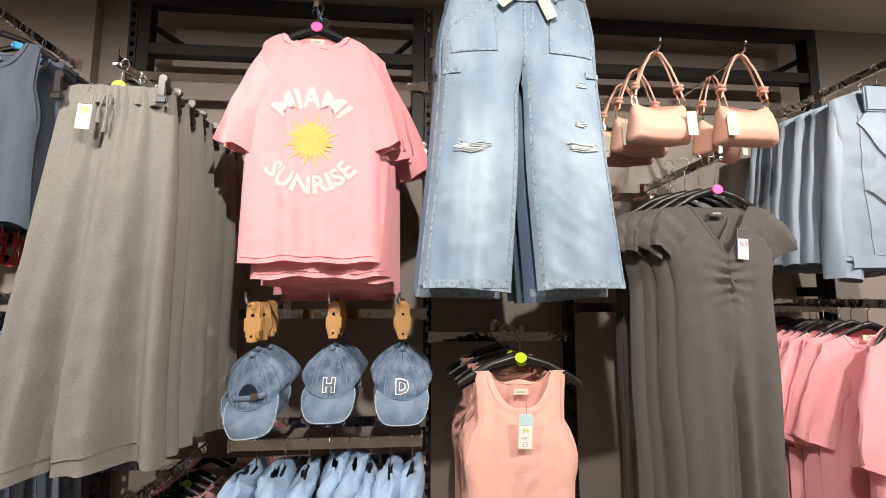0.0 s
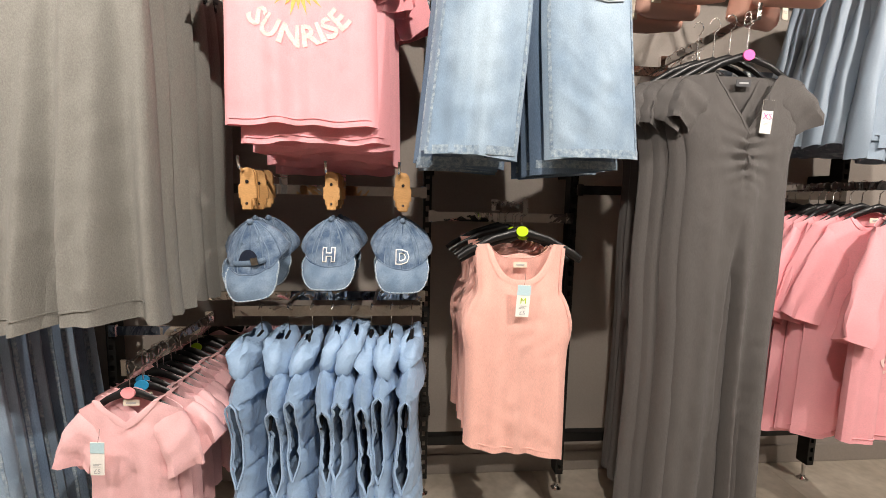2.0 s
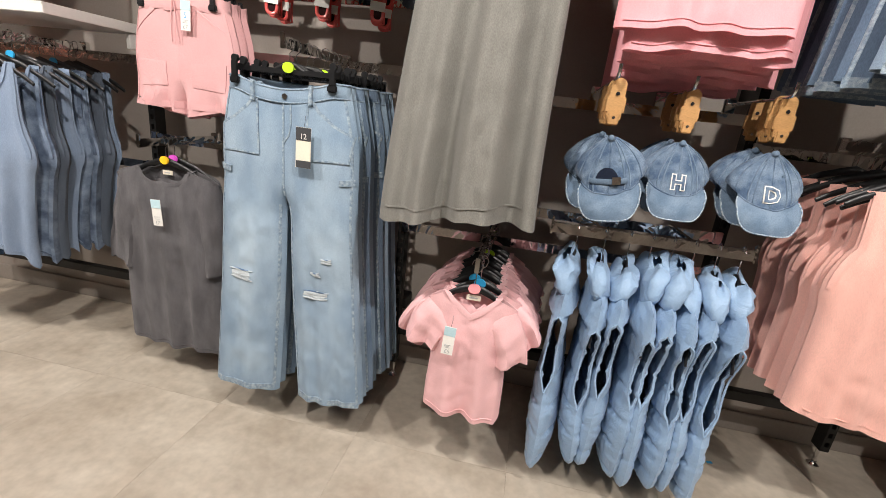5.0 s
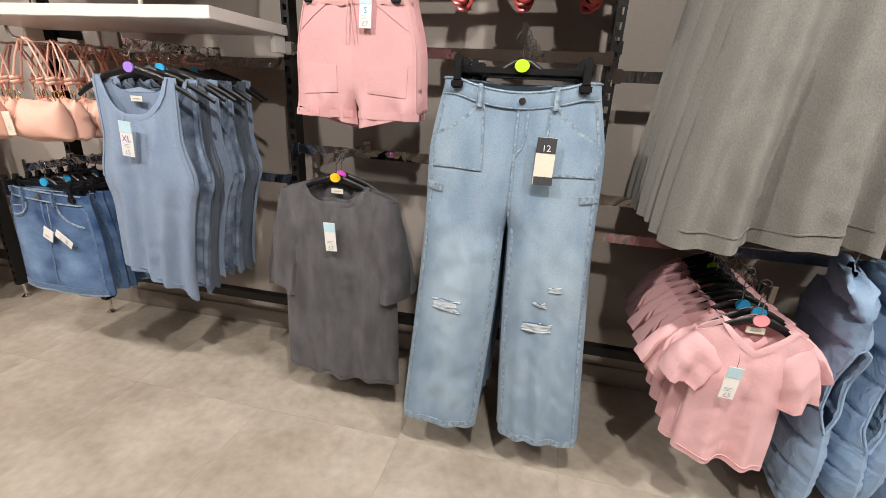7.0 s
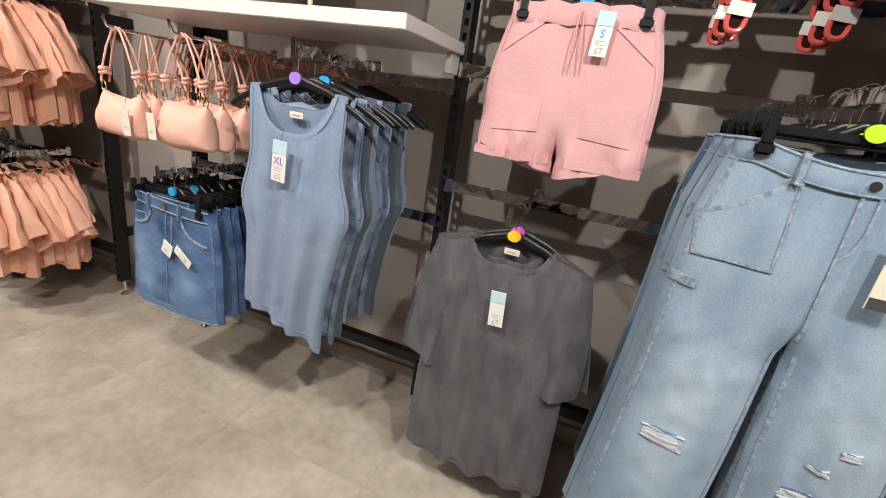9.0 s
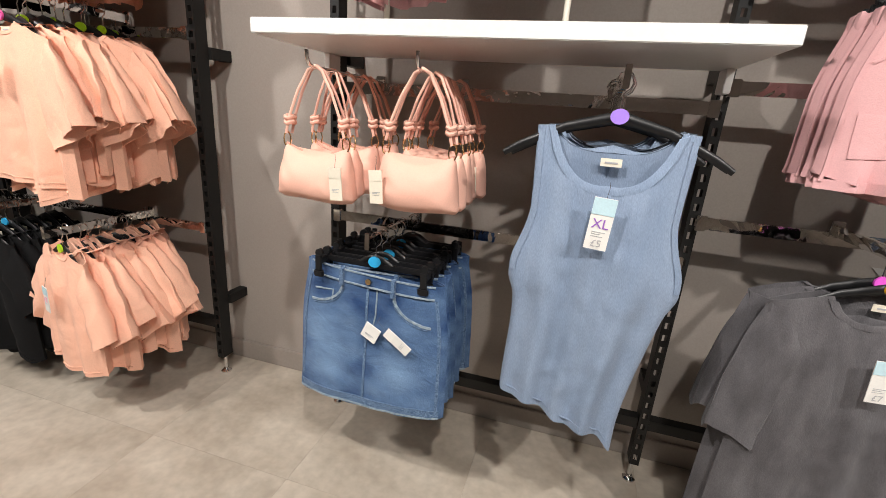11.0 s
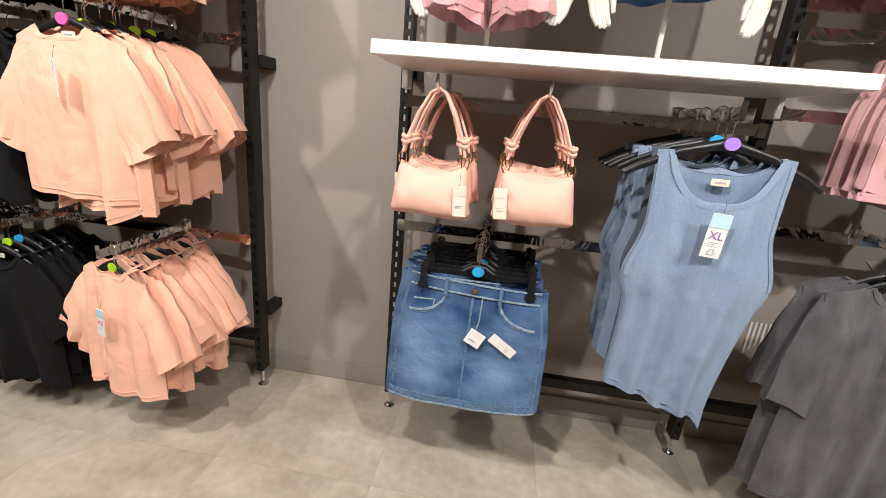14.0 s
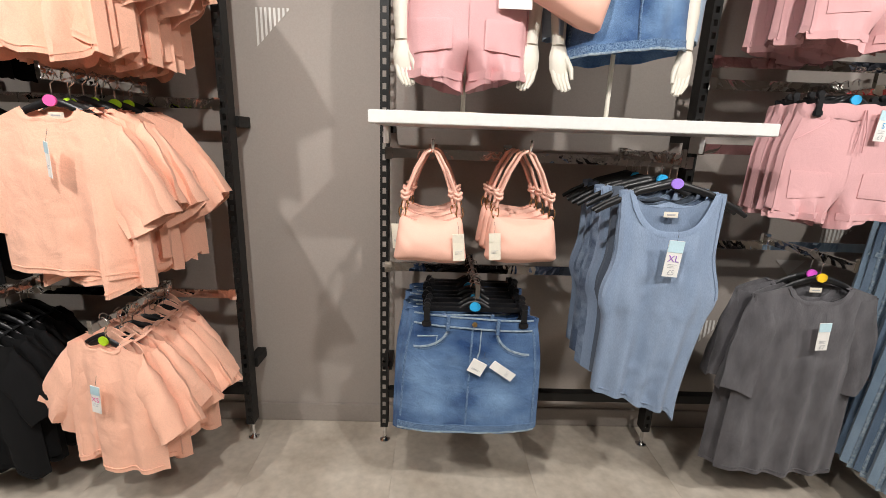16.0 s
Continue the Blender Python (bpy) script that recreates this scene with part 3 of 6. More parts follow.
def beam(x0, x1, z):
    tagged(part("lower_beam", boxes((x0 + 0.018, x1 - 0.018, YP - 0.02, YP + 0.02, z - 0.022, z + 0.022), bev=0.002), BLACKM, None, "black steel beam between two uprights", smooth=False), "", "steel beam", "steel beams between the uprights")


BARS = {(-6.9, -5.65): (1.518, 0.741), (-5.65, -4.4): (2.2, 1.518, 0.741), (-3.775, -2.525): (1.357, 0.886), (-2.525, -1.275): (2.22, 1.659, 1.415, 1.025),
        (-1.275, 0.0): (2.36, 2.08, 1.36, 0.927, 0.782), (0.0, 0.625): (2.52, 1.263), (0.625, 1.875): (2.3, 1.88, 1.385)}
for (a, b), zs in BARS.items():
    for z in zs:
        cross_bar(a, b, z)
    beam(a, b, 0.262)


def display_arm(x, z, y_tip, wire=False):
    """A straight arm from a cross bar towards the shopper, with an upturned end."""
    bm = bmesh.new()
    if wire:
        tube(bm, [(x, YP - 0.05, z - 0.006), (x, y_tip + 0.03, z - 0.004), (x, y_tip + 0.008, z + 0.002), (x, y_tip, z + 0.018), (x, y_tip - 0.001, z + 0.034)], 0.005, 8)
    else:
        box(bm, x - 0.006, x + 0.006, y_tip, YP - 0.046, z - 0.03, z, bev=0.0015)
        box(bm, x - 0.007, x + 0.007, y_tip - 0.004, y_tip + 0.002, z - 0.032, z + 0.016, bev=0.0015)
    a = tagged(part("faceout_rail" if not wire else "display_peg", bm, CHROME, None, "chrome peg hook with an upturned tip" if wire else "straight chrome display arm"), "", "display arm", "display arms on the cross bars")
    part("bracket", boxes((x - 0.016, x + 0.016, YP - 0.066, YP - 0.044, z - 0.035, z + 0.012), bev=0.002), CHROME, a)
    return a


def header_frame(x0, x1):
    f = thing("header_frame", "black square-tube header frame above the racks", "display frame", "black header frames above the racks")
    for z in (2.72, 2.495):
        part("rail", boxes((x0, x1, YP - 0.03, YP + 0.02, z - 0.025, z + 0.025), bev=0.002), BLACKM, f, smooth=False)
    for sx in (x0 - 0.0, x1 - 0.05):
        part("side_post", boxes((sx, sx + 0.05, YP - 0.032, YP + 0.022, 2.05, 2.746), bev=0.002), BLACKM, f, smooth=False)
        s = 1 if sx < (x0 + x1) / 2 else -1
        cx = sx + 0.025
        bm = tube(bmesh.new(), [(cx + s * 0.02, YP, 2.61), (cx + s * 0.1, YP + 0.07, 2.575), (cx + s * 0.15, WALL - 0.01, 2.57)], 0.014, 4)
        part("stay", bm, BLACKM, f, smooth=False)
    return f


header_frame(-1.255, -0.022)
header_frame(0.645, 1.91)

# ceiling fittings that give the light
for sx, sy in SPOTS:
    s = thing("ceiling_spot", "white ceiling spotlight with a round glowing lens", "spotlight", "spotlights on the ceiling")
    s.matrix_basis = pose(sx, sy, CEIL)
    part("stem", tube(bmesh.new(), [(0, 0, 0), (0, 0, -0.05)], 0.012, 10), SHELFM, s)
    part("head", tube(bmesh.new(), [(0, -0.03, -0.035), (0, 0.0, -0.09), (0, 0.03, -0.145)], [0.045, 0.055, 0.055], 18, cap=False), SHELFM, s)
# bodies for the added fill panels, which stay out of view
for sx, sy in FILL_PANELS:
    p = thing("ceiling_panel_light", "flat lit panel added unseen on the ceiling as soft fill", "ceiling light", "panel lights in the ceiling")
    p.matrix_basis = pose(sx, sy, CEIL)
    part("frame", boxes((-0.64, 0.64, -0.34, -0.3, -0.03, 0), (-0.64, 0.64, 0.3, 0.34, -0.03, 0), (-0.64, -0.6, -0.3, 0.3, -0.03, 0), (0.6, 0.64, -0.3, 0.3, -0.03, 0)), SHELFM, p, smooth=False)
    part("diffuser", boxes((-0.6, 0.6, -0.3, 0.3, -0.02, -0.002)), LITM, p, smooth=False)


# ---- garments ----
def collar_ring(c, hw, w=0.018, material=None, parent=None, zs=None):
    """The rib round a neckline that spans u from -hw to hw."""
    bm = bmesh.new()
    loop = [c.at(-1, u, 0.0) for u in np.linspace(-hw, hw, 17)] + [c.at(1, u, 0.0) for u in np.linspace(hw, -hw, 17)]
    ctr = sum(loop, Vector()) / len(loop)
    rows = []
    for p in loop:
        d = Vector((p.x - ctr.x, 0, p.z - ctr.z)).normalized()
        n = Vector((0, 1 if p.y > 0 else -1, 0))
        rows.append([bm.verts.new(p - d * 0.004 + n * 0.001), bm.verts.new(p + n * 0.003), bm.verts.new(p + d * w + n * 0.0022), bm.verts.new(p + d * w - n * 0.003), bm.verts.new(p - n * 0.004)])
    for a, b in zip(rows, rows[1:]):
        for k in range(5):
            bm.faces.new((a[k], b[k], b[(k + 1) % 5], a[(k + 1) % 5]))
    return part("collar", bm, material, parent)


def neck_label(c, parent, z, w=0.045, h=0.018, material=CARDC):
    zt = c.top_b(0)
    y = 0.6 * c.depth(zt)
    l = part("neck_label", boxes((-w / 2, w / 2, y - 0.012, y - 0.0105, zt - 0.012 - h, zt - 0.012), bev=0.0004), material, parent, "small woven neck label")
    part("label_print", boxes((-w * 0.3, w * 0.3, y - 0.0132, y - 0.0125, zt - 0.012 - h * 0.62, zt - 0.012 - h * 0.4)), INK, l, smooth=False)


def tee(name, label, material, group, sh=-0.15, hw=0.215, length=0.72, shoulder=0.17, sl=(0.28, -0.42), sr=0.068, neck=0.095, scoop=0.08, seed=1, a1=0.022, front=True, depth=0.045, category="t-shirt", lab=True, vee=False, rough_hem=0.015):
    """A short-sleeved top on a hanger whose hook rests at z 0."""
    g = thing(name, label, category, group)
    nh = neck / shoulder
    slope = 0.075
    top = lambda drop: (lambda u: sh + slope * max(0, 1 - abs(u)) - (drop * (1 - (u / nh) ** 2) ** 0.6 if abs(u) < nh else 0))
    cut = (lambda u: sh + slope * max(0, 1 - abs(u)) - (scoop * (1 - abs(u / nh)) ** 0.9 if abs(u) < nh else 0)) if vee else top(scoop)
    knots = sorted([(sh, shoulder), (sh - 0.2, hw * 0.95), (sh - length * 0.75, hw), (sh - length - 0.05, hw * 1.02)])
    half_ = curve_of(*knots)
    rnd = random.Random(seed)
    ph = rnd.uniform(0, 6)
    mess = 0.003 if front else rough_hem
    bot = lambda u: sh - length + mess * (math.sin(5 * u + ph) + 0.7 * math.sin(11 * u + 2 * ph)) + 0.012 * u * rnd_s
    rnd_s = rnd.uniform(-1, 1)
    c = Cloth(half_, curve_of((sh + 0.06, 0.02), (sh - 0.15, depth), (sh - length, depth * 0.9)), cut, top(0.036), bot, seed, 6, 0.002, a1 * (0.6 if front else 1.0), 0.0065 if front else 0.012)
    part("body", c.mesh(54, 52) if front else c.mesh(30, 26, 0), material, g)
    for s in (-1, 1):
        part("sleeve", sleeve_mesh(s, shoulder - 0.004, sh - 0.004, sl[0] + rnd.uniform(-0.03, 0.015 if front else 0.04), sl[1] + rnd.uniform(-0.03, 0.03 if front else 0.05), sr * 1.15, sr, 0.036, 0.032, seed * 7 + s), material, g)
    collar_ring(c, nh * 0.98, 0.017, material, g)
    if lab:
        neck_label(c, g, sh)
    part("hem_seam", c.ribbon([(x, bot(x / half_(sh - length)) + 0.018) for x in np.linspace(-hw * 0.93, hw * 0.93, 40)], 0.003, 0.003), material, g)
    return g, c


def tank(name, label, material, group, sh=-0.125, shoulder=0.15, strap=0.045, neck=0.12, arm=-0.42, hw=0.175, length=0.67, hem=0.175, seed=1, category="tank top", side_dip=0.0, depth=0.04, a1=0.02, pinch=0.008, front=True, lean=0.0):
    g = thing(name, label, category, group)
    nh = 1 - strap / shoulder
    top = lambda drop: (lambda u: sh + 0.012 * (1 - abs(u)) - (drop * (1 - abs(u / nh) ** 2.6) ** 0.75 if abs(u) < nh else 0))
    half = curve_of((sh, shoulder), (sh + (arm - sh) * 0.55, shoulder - pinch), (arm + 0.11, (shoulder + hw) / 2 - 0.012), (arm + 0.012, hw), (arm - 0.012, hw), (arm - 0.07, hw * 0.75 + hem * 0.25 - 0.008), (arm - 0.16, hw * 0.5 + hem * 0.5 - 0.008), (sh - length, hem))
    rnd = random.Random(seed)
    ph = rnd.uniform(0, 6)
    bot = lambda u: sh - length + side_dip * u - 0.035 * max(0, u) ** 6 + 0.006 * math.sin(6 * u + ph)
    c = Cloth(half, curve_of((sh, 0.012), (arm, depth), (sh - length, depth)), top(neck), top(neck * 0.45), bot, seed, 5, 0.0015, a1 * (0.6 if front else 1.0), 0.0065, lambda z: lean * ease(arm - z, 0.0, arm - sh + length))
    part("body", c.mesh(54, 54) if front else c.mesh(30, 30, 0), material, g)
    collar_ring(c, nh * 0.985, 0.016, material, g)
    for s in (-1, 1):
        zs = np.linspace(sh - 0.01, arm, 12)
        part("armhole_binding", c.ribbon([(s * (half(z) * 0.965 - 0.004), z) for z in zs], 0.013, 0.0025), material, g)
    neck_label(c, g, sh)
    part("hem_seam", c.ribbon([(x + lean, bot(x / hem) + 0.02) for x in np.linspace(-hem * 0.9, hem * 0.9, 12)], 0.003, 0.0012), material, g)
    return g, c


def leg_shell(zt, crotch, zb, waist, hip, o_hem, i_hem, s, seed, depth=0.05, a1=0.016, hem_tilt=0.012):
    """One leg of trousers with its half of the seat; s is -1 or 1."""
    out = curve_of((zt, waist), (crotch + (zt - crotch) * 0.45, hip), (crotch, hip * 1.02), (zb, o_hem))
    inn = curve_of((zt, 0.0), (crotch + 0.01, 0.0), (crotch - 0.04, 0.006), (crotch - 0.25, 0.011), (zb, i_hem))
    half = lambda z: (out(z) - inn(z)) / 2
    cx = lambda z: s * (out(z) + inn(z)) / 2
    rnd = random.Random(seed)
    dip = rnd.uniform(-0.008, 0.008)
    c = Cloth(half, lambda z: depth, lambda u: zt, lambda u: zt, lambda u: zb + hem_tilt * s * u + dip, seed, 4, 0.0015, a1, 0.008, cx)
    base_y = c.y

    def y(side, u, v, x, z):
        blend = ease(z, crotch - 0.05, crotch + 0.06)
        q = base_y(side, u, v, x, z)
        # long shallow creases that run slantwise from the crotch and round the knees
        ridge = noise.noise(Vector((x * 7 - s * z * 2, seed * 1.7 + side, z * 17 + s * x * 13)))
        q -= 0.011 * max(0, 0.32 - abs(ridge)) * (1 - abs(u) ** 4)
        if blend > 0:
            # distance from the middle, 0 at the fly and 1 at the side
            t = abs(x) / max(0.01, out(z))
            flat = side * depth * math.sqrt(max(0, 1 - t ** 2.6)) + 0.004 * noise.noise(Vector((x * 9, side, z * 8 + seed)))
            q = q * (1 - blend) + flat * blend
        return q
    c.y = y
    c.outer, c.inner = out, inn
    return c


def ragged(cx, cz, w, h, seed, n=16):
    rnd = random.Random(seed)
    return [(cx + w / 2 * math.cos(a) * rnd.uniform(0.8, 1.1), cz + h / 2 * math.sin(a) * rnd.uniform(0.6, 1.15)) for a in (2 * math.pi * k / n for k in range(n))]


def tear(c, parent, cx, cz, w, h, seed):
    """A worn hole with pale threads across it."""
    part("rip", c.patch(ragged(cx, cz, w, h, seed), 0.0025), THREAD, parent, "frayed pale rip in the denim")
    rnd = random.Random(seed)
    bm = bmesh.new()
    for k in range(7):
        z = cz + h * rnd.uniform(-0.5, 0.5)
        c.ribbon([(cx - w * rnd.uniform(0.3, 0.6), z), (cx, z - 0.004), (cx + w * rnd.uniform(0.3, 0.6), z + rnd.uniform(-0.006, 0.006))], 0.002, 0.005, bm)
    part("loose_threads", bm, THREAD, parent)
    # shade below the upper lip of the hole, laid on as dark denim
    part("rip_shadow", c.patch(ragged(cx, cz + h * 0.36, w * 0.8, h * 0.16, seed + 1), 0.004, 1), DENIMS, parent, "shade painted under the rip's upper edge")


def trousers(name, label, material, seam, group, zt, crotch, zb, waist, hip, o_hem, i_hem, seed, detail=True, rips=(), category="jeans", depth=0.045, waistband=0.04, elastic=False):
    g = thing(name, label, category, group)
    legs = {}
    for s in (-1, 1):
        c = leg_shell(zt, crotch, zb, waist, hip, o_hem, i_hem, s, seed * 3 + s, depth, 0.02 if elastic else 0.008, 0.03 if elastic else 0.012)
        part("leg", c.mesh(30, 70) if detail and (rips or elastic) else c.mesh(16, 30, 0), material, g)
        legs[s] = c
    ring = [(waist * math.cos(a), (depth + 0.003) * math.copysign(abs(math.sin(a)) ** 0.75, math.sin(a))) for a in np.linspace(0, 2 * math.pi, 41)[:-1]]
    bm = bmesh.new()
    rows = [[bm.verts.new((x * k, y * k + (0.004 * math.sin(j * 2.6 + i) if elastic else 0), zt + dz + (0.004 * math.sin(j * 1.9) if elastic else 0))) for j, (x, y) in enumerate(ring)] for i, (k, dz) in enumerate(((0.985, 0.004), (1.012, 0.004), (1.02, -waistband * 0.5), (1.02, -waistband), (1.0, -waistband - 0.002)))]
    for a, b in zip(rows, rows[1:]):
        for k in range(len(ring)):
            bm.faces.new((a[k], a[(k + 1) % len(ring)], b[(k + 1) % len(ring)], b[k]))
    part("waistband", bm, material, g)
    if detail:
        for dz in (0.0, -waistband):
            row = [(1.022 * x, y * 1.022, zt + dz) for x, y in ring if y < 0.004]
            part("waistband_stitching", tube(bmesh.new(), sorted(row), 0.0022, 5), seam, g)
    for s in (-1, 1):
        c = legs[s]
        zs = np.linspace(zt - waistband, zb + 0.02, 30)
        part("side_seam", c.ribbon([(s * (c.outer(z) - 0.016), z) for z in zs], 0.007, 0.0022), seam, g)
        if detail:
            zi = np.linspace(crotch - 0.02, zb + 0.02, 20)
            part("inner_seam", c.ribbon([(s * (c.inner(z) + 0.014), z) for z in zi], 0.008, 0.0022), seam, g)
        n = [(s * (c.inner(zb) + (c.outer(zb) - c.inner(zb)) * t), zb + 0.014) for t in np.linspace(0.04, 0.96, 10)]
        part("hem", c.ribbon(n, 0.024, 0.0028), seam, g, "paler stitched hem")
        if detail:
            pk = [(s * hip * 0.42, zt - waistband), (s * hip * 0.5, zt - 0.075), (s * hip * 0.7, zt - 0.125), (s * hip * 0.93, zt - 0.15)]
            part("pocket_edge", c.ribbon(pk, 0.009, 0.003), seam, g)
            lo = zt - 0.23
            sq = [(s * hip * 0.36, zt - waistband), (s * hip * 0.34, lo), (s * hip * 0.9, lo - 0.006), (s * hip * 0.95, zt - 0.15)]
            part("patch_pocket", c.patch([sq[0], sq[1], sq[2], sq[3], pk[2], pk[1]][:: 1], 0.003, 4), material, g)
            part("pocket_stitching", c.ribbon(sq, 0.006, 0.0042), seam, g)
            part("belt_loop", boxes((s * waist * 0.48 - 0.006, s * waist * 0.48 + 0.006, -depth - 0.011, -depth + 0.004, zt - waistband - 0.012, zt + 0.008), bev=0.0015), seam, g)
            part("hammer_loop", c.ribbon([(s * (hip - 0.05), zt - 0.30), (s * (hip + 0.0), zt - 0.295)], 0.02, 0.006), seam, g)
    if detail:
        c = legs[1]
        part("fly_stitching", c.ribbon([(0.03, zt - waistband), (0.03, zt - 0.11), (0.022, zt - 0.15), (0.004, zt - 0.175)], 0.005, 0.003), seam, g)
        part("fly_seam", c.ribbon([(0.004, zt - waistband), (0.004, crotch + 0.015)], 0.006, 0.0035), seam, g)
        part("button", disc(bmesh.new(), 0.012, -depth - 0.008, zt - waistband * 0.5, 0.009, 0.006, 14), STEEL, g, "metal waist button")
    for k, (s, x, z, w, h) in enumerate(rips):
        tear(legs[s], g, x, z, w, h, seed * 5 + k)
    if detail:
        # between the two clips the waist hangs slack, more in front than behind
        for ob in g.children_recursive:
            for v in ob.data.vertices:
                x, y, z = v.co
                v.co.z -= (0.03 if y < 0.0 else 0.012) * max(0, 1 - (x / (waist * 0.8)) ** 2) * ease(z, crotch, zt)
    return g, legs


def pick(made):
    return made[0]


# ---- bay of the grey maxi skirts and pink tees ----
def maxi_skirt(seed, front):
    g = thing("maxi_skirt", "long grey marl jersey skirt with a drawstring waist", "skirt", "grey maxi skirts on one arm")
    zt, zb = -0.095, -1.12
    sway = (lambda z: -0.045 * ease(-z, 0.1, 1.1))
    c = Cloth(curve_of((zt, 0.148), (zt - 0.12, 0.165), (zb, 0.225)), curve_of((zt, 0.03), (-0.4, 0.05), (zb, 0.07)), lambda u: zt, lambda u: zt, lambda u: zb + 0.02 * math.sin(2.4 * u + 0.6), seed, 6, 0.006, 0.05, 0.008, sway, 2.4, 0.006)
    part("skirt_body", c.mesh(90, 60) if front else c.mesh(44, 24, 0), GREYJ, g)
    w = Cloth(lambda z: 0.151, lambda z: 0.034, lambda u: zt + 0.004, lambda u: zt + 0.004, lambda u: zt - 0.05, seed, 14, 0.004, 0.003, 0.004)
    part("waistband", w.mesh(60, 5, 0), GREYJ, g, "gathered elastic waistband")
    part("hem_seam", c.ribbon([(x, zb + 0.045 + 0.02 * math.sin(2.4 * x / 0.24 + 0.6)) for x in np.linspace(-0.24, 0.14, 60)], 0.004, 0.003), GREYJ, g)
    if front:
        for dx, l in ((-0.012, 0.12), (0.008, 0.145)):
            part("drawstring", tube(bmesh.new(), [(0.0, -0.045, zt - 0.03), (dx * 0.4, -0.056, zt - 0.04), (dx, -0.062, zt - 0.08), (dx * 0.8, -0.066, zt - l)], [0.003, 0.003, 0.003, 0.006], 7), GREYJ, g)
        price_tag(g, -0.035, -0.075, zt - 0.04, 0.036, 0.1, GREYJ, "M", "12", INKLIME, 4)
    return g


AX, AY, AZ = -0.905, 1.12, 2.105
display_arm(AX, AZ, AY - 0.03)
stack([maxi_skirt(1, True), maxi_skirt(2, False), maxi_skirt(3, False)], AX, AZ, spread(AY, 1.62, 7), 0.006, 2, 1)
stack([clip_hanger("lime", 0.135), clip_hanger("", 0.135)], AX, AZ, spread(AY, 1.62, 7), 0.006, 2, 1)

SUN = (0.0, -0.485)


def sunrise_tee(seed, front, small=False):
    g, c = tee("sunrise_tee", "pink cotton t-shirt with a yellow sun print" if front else "plain side of a pink cotton t-shirt", PINKTEE, "pink t-shirts with a sun print", seed=seed, length=0.715 if front else 0.745 + 0.012 * ((seed - 11) % 8), sl=(0.29, -0.475), a1=0.024 if front else 0.013, front=front, rough_hem=0.004)
    if front:
        def arc(r, low):
            def place(x, z):
                a = x / r
                rr = r + (z if not low else -z)
                px, pz = SUN[0] + rr * math.sin(a), SUN[1] + (rr * math.cos(a) if not low else -rr * math.cos(a))
                return Vector((px, c.surf(px, pz, 0.002), pz))
            return place
        letters("MIAMI", 0.088, WHITET, g, arc(0.135, False), "printed_word", 0.0024, 1)
        letters("SUNRISE", 0.078, WHITET, g, arc(0.145, True), "printed_word", 0.0024, 1)
        pts = []
        for k in range(48):
            a, r = 2 * math.pi * k / 48, (0.047 if k % 2 else (0.088 if k % 4 else 0.07))
            pts.append((SUN[0] + r * math.sin(a), SUN[1] + r * math.cos(a)))
        part("printed_sun", c.patch(pts, 0.002, 5), YELLOW, g, "yellow printed sun with rays")
    return g


AX, AY, AZ = -0.392, 1.25, 2.40
display_arm(AX, AZ, AY - 0.03)
ys = [AY, 1.285, 1.33] + spread(1.38, 1.66, 6)
for k, (yy, dx, rz) in enumerate(zip(ys, (0, 0.034, 0.05, 0.038, 0.062, 0.046, 0.058, 0.04, 0.05), (1, 4, -3, 6, -2, 5, -5, 3, -2))):
    if k < 8:
        sunrise_tee(11 + k, k == 0).matrix_basis = pose(AX + dx, yy, AZ - 0.003 * (k % 3), 0, 0, rz)
stack([top_hanger("pink"), top_hanger("blue")], AX, AZ, ys, 0.012, 4, 2)


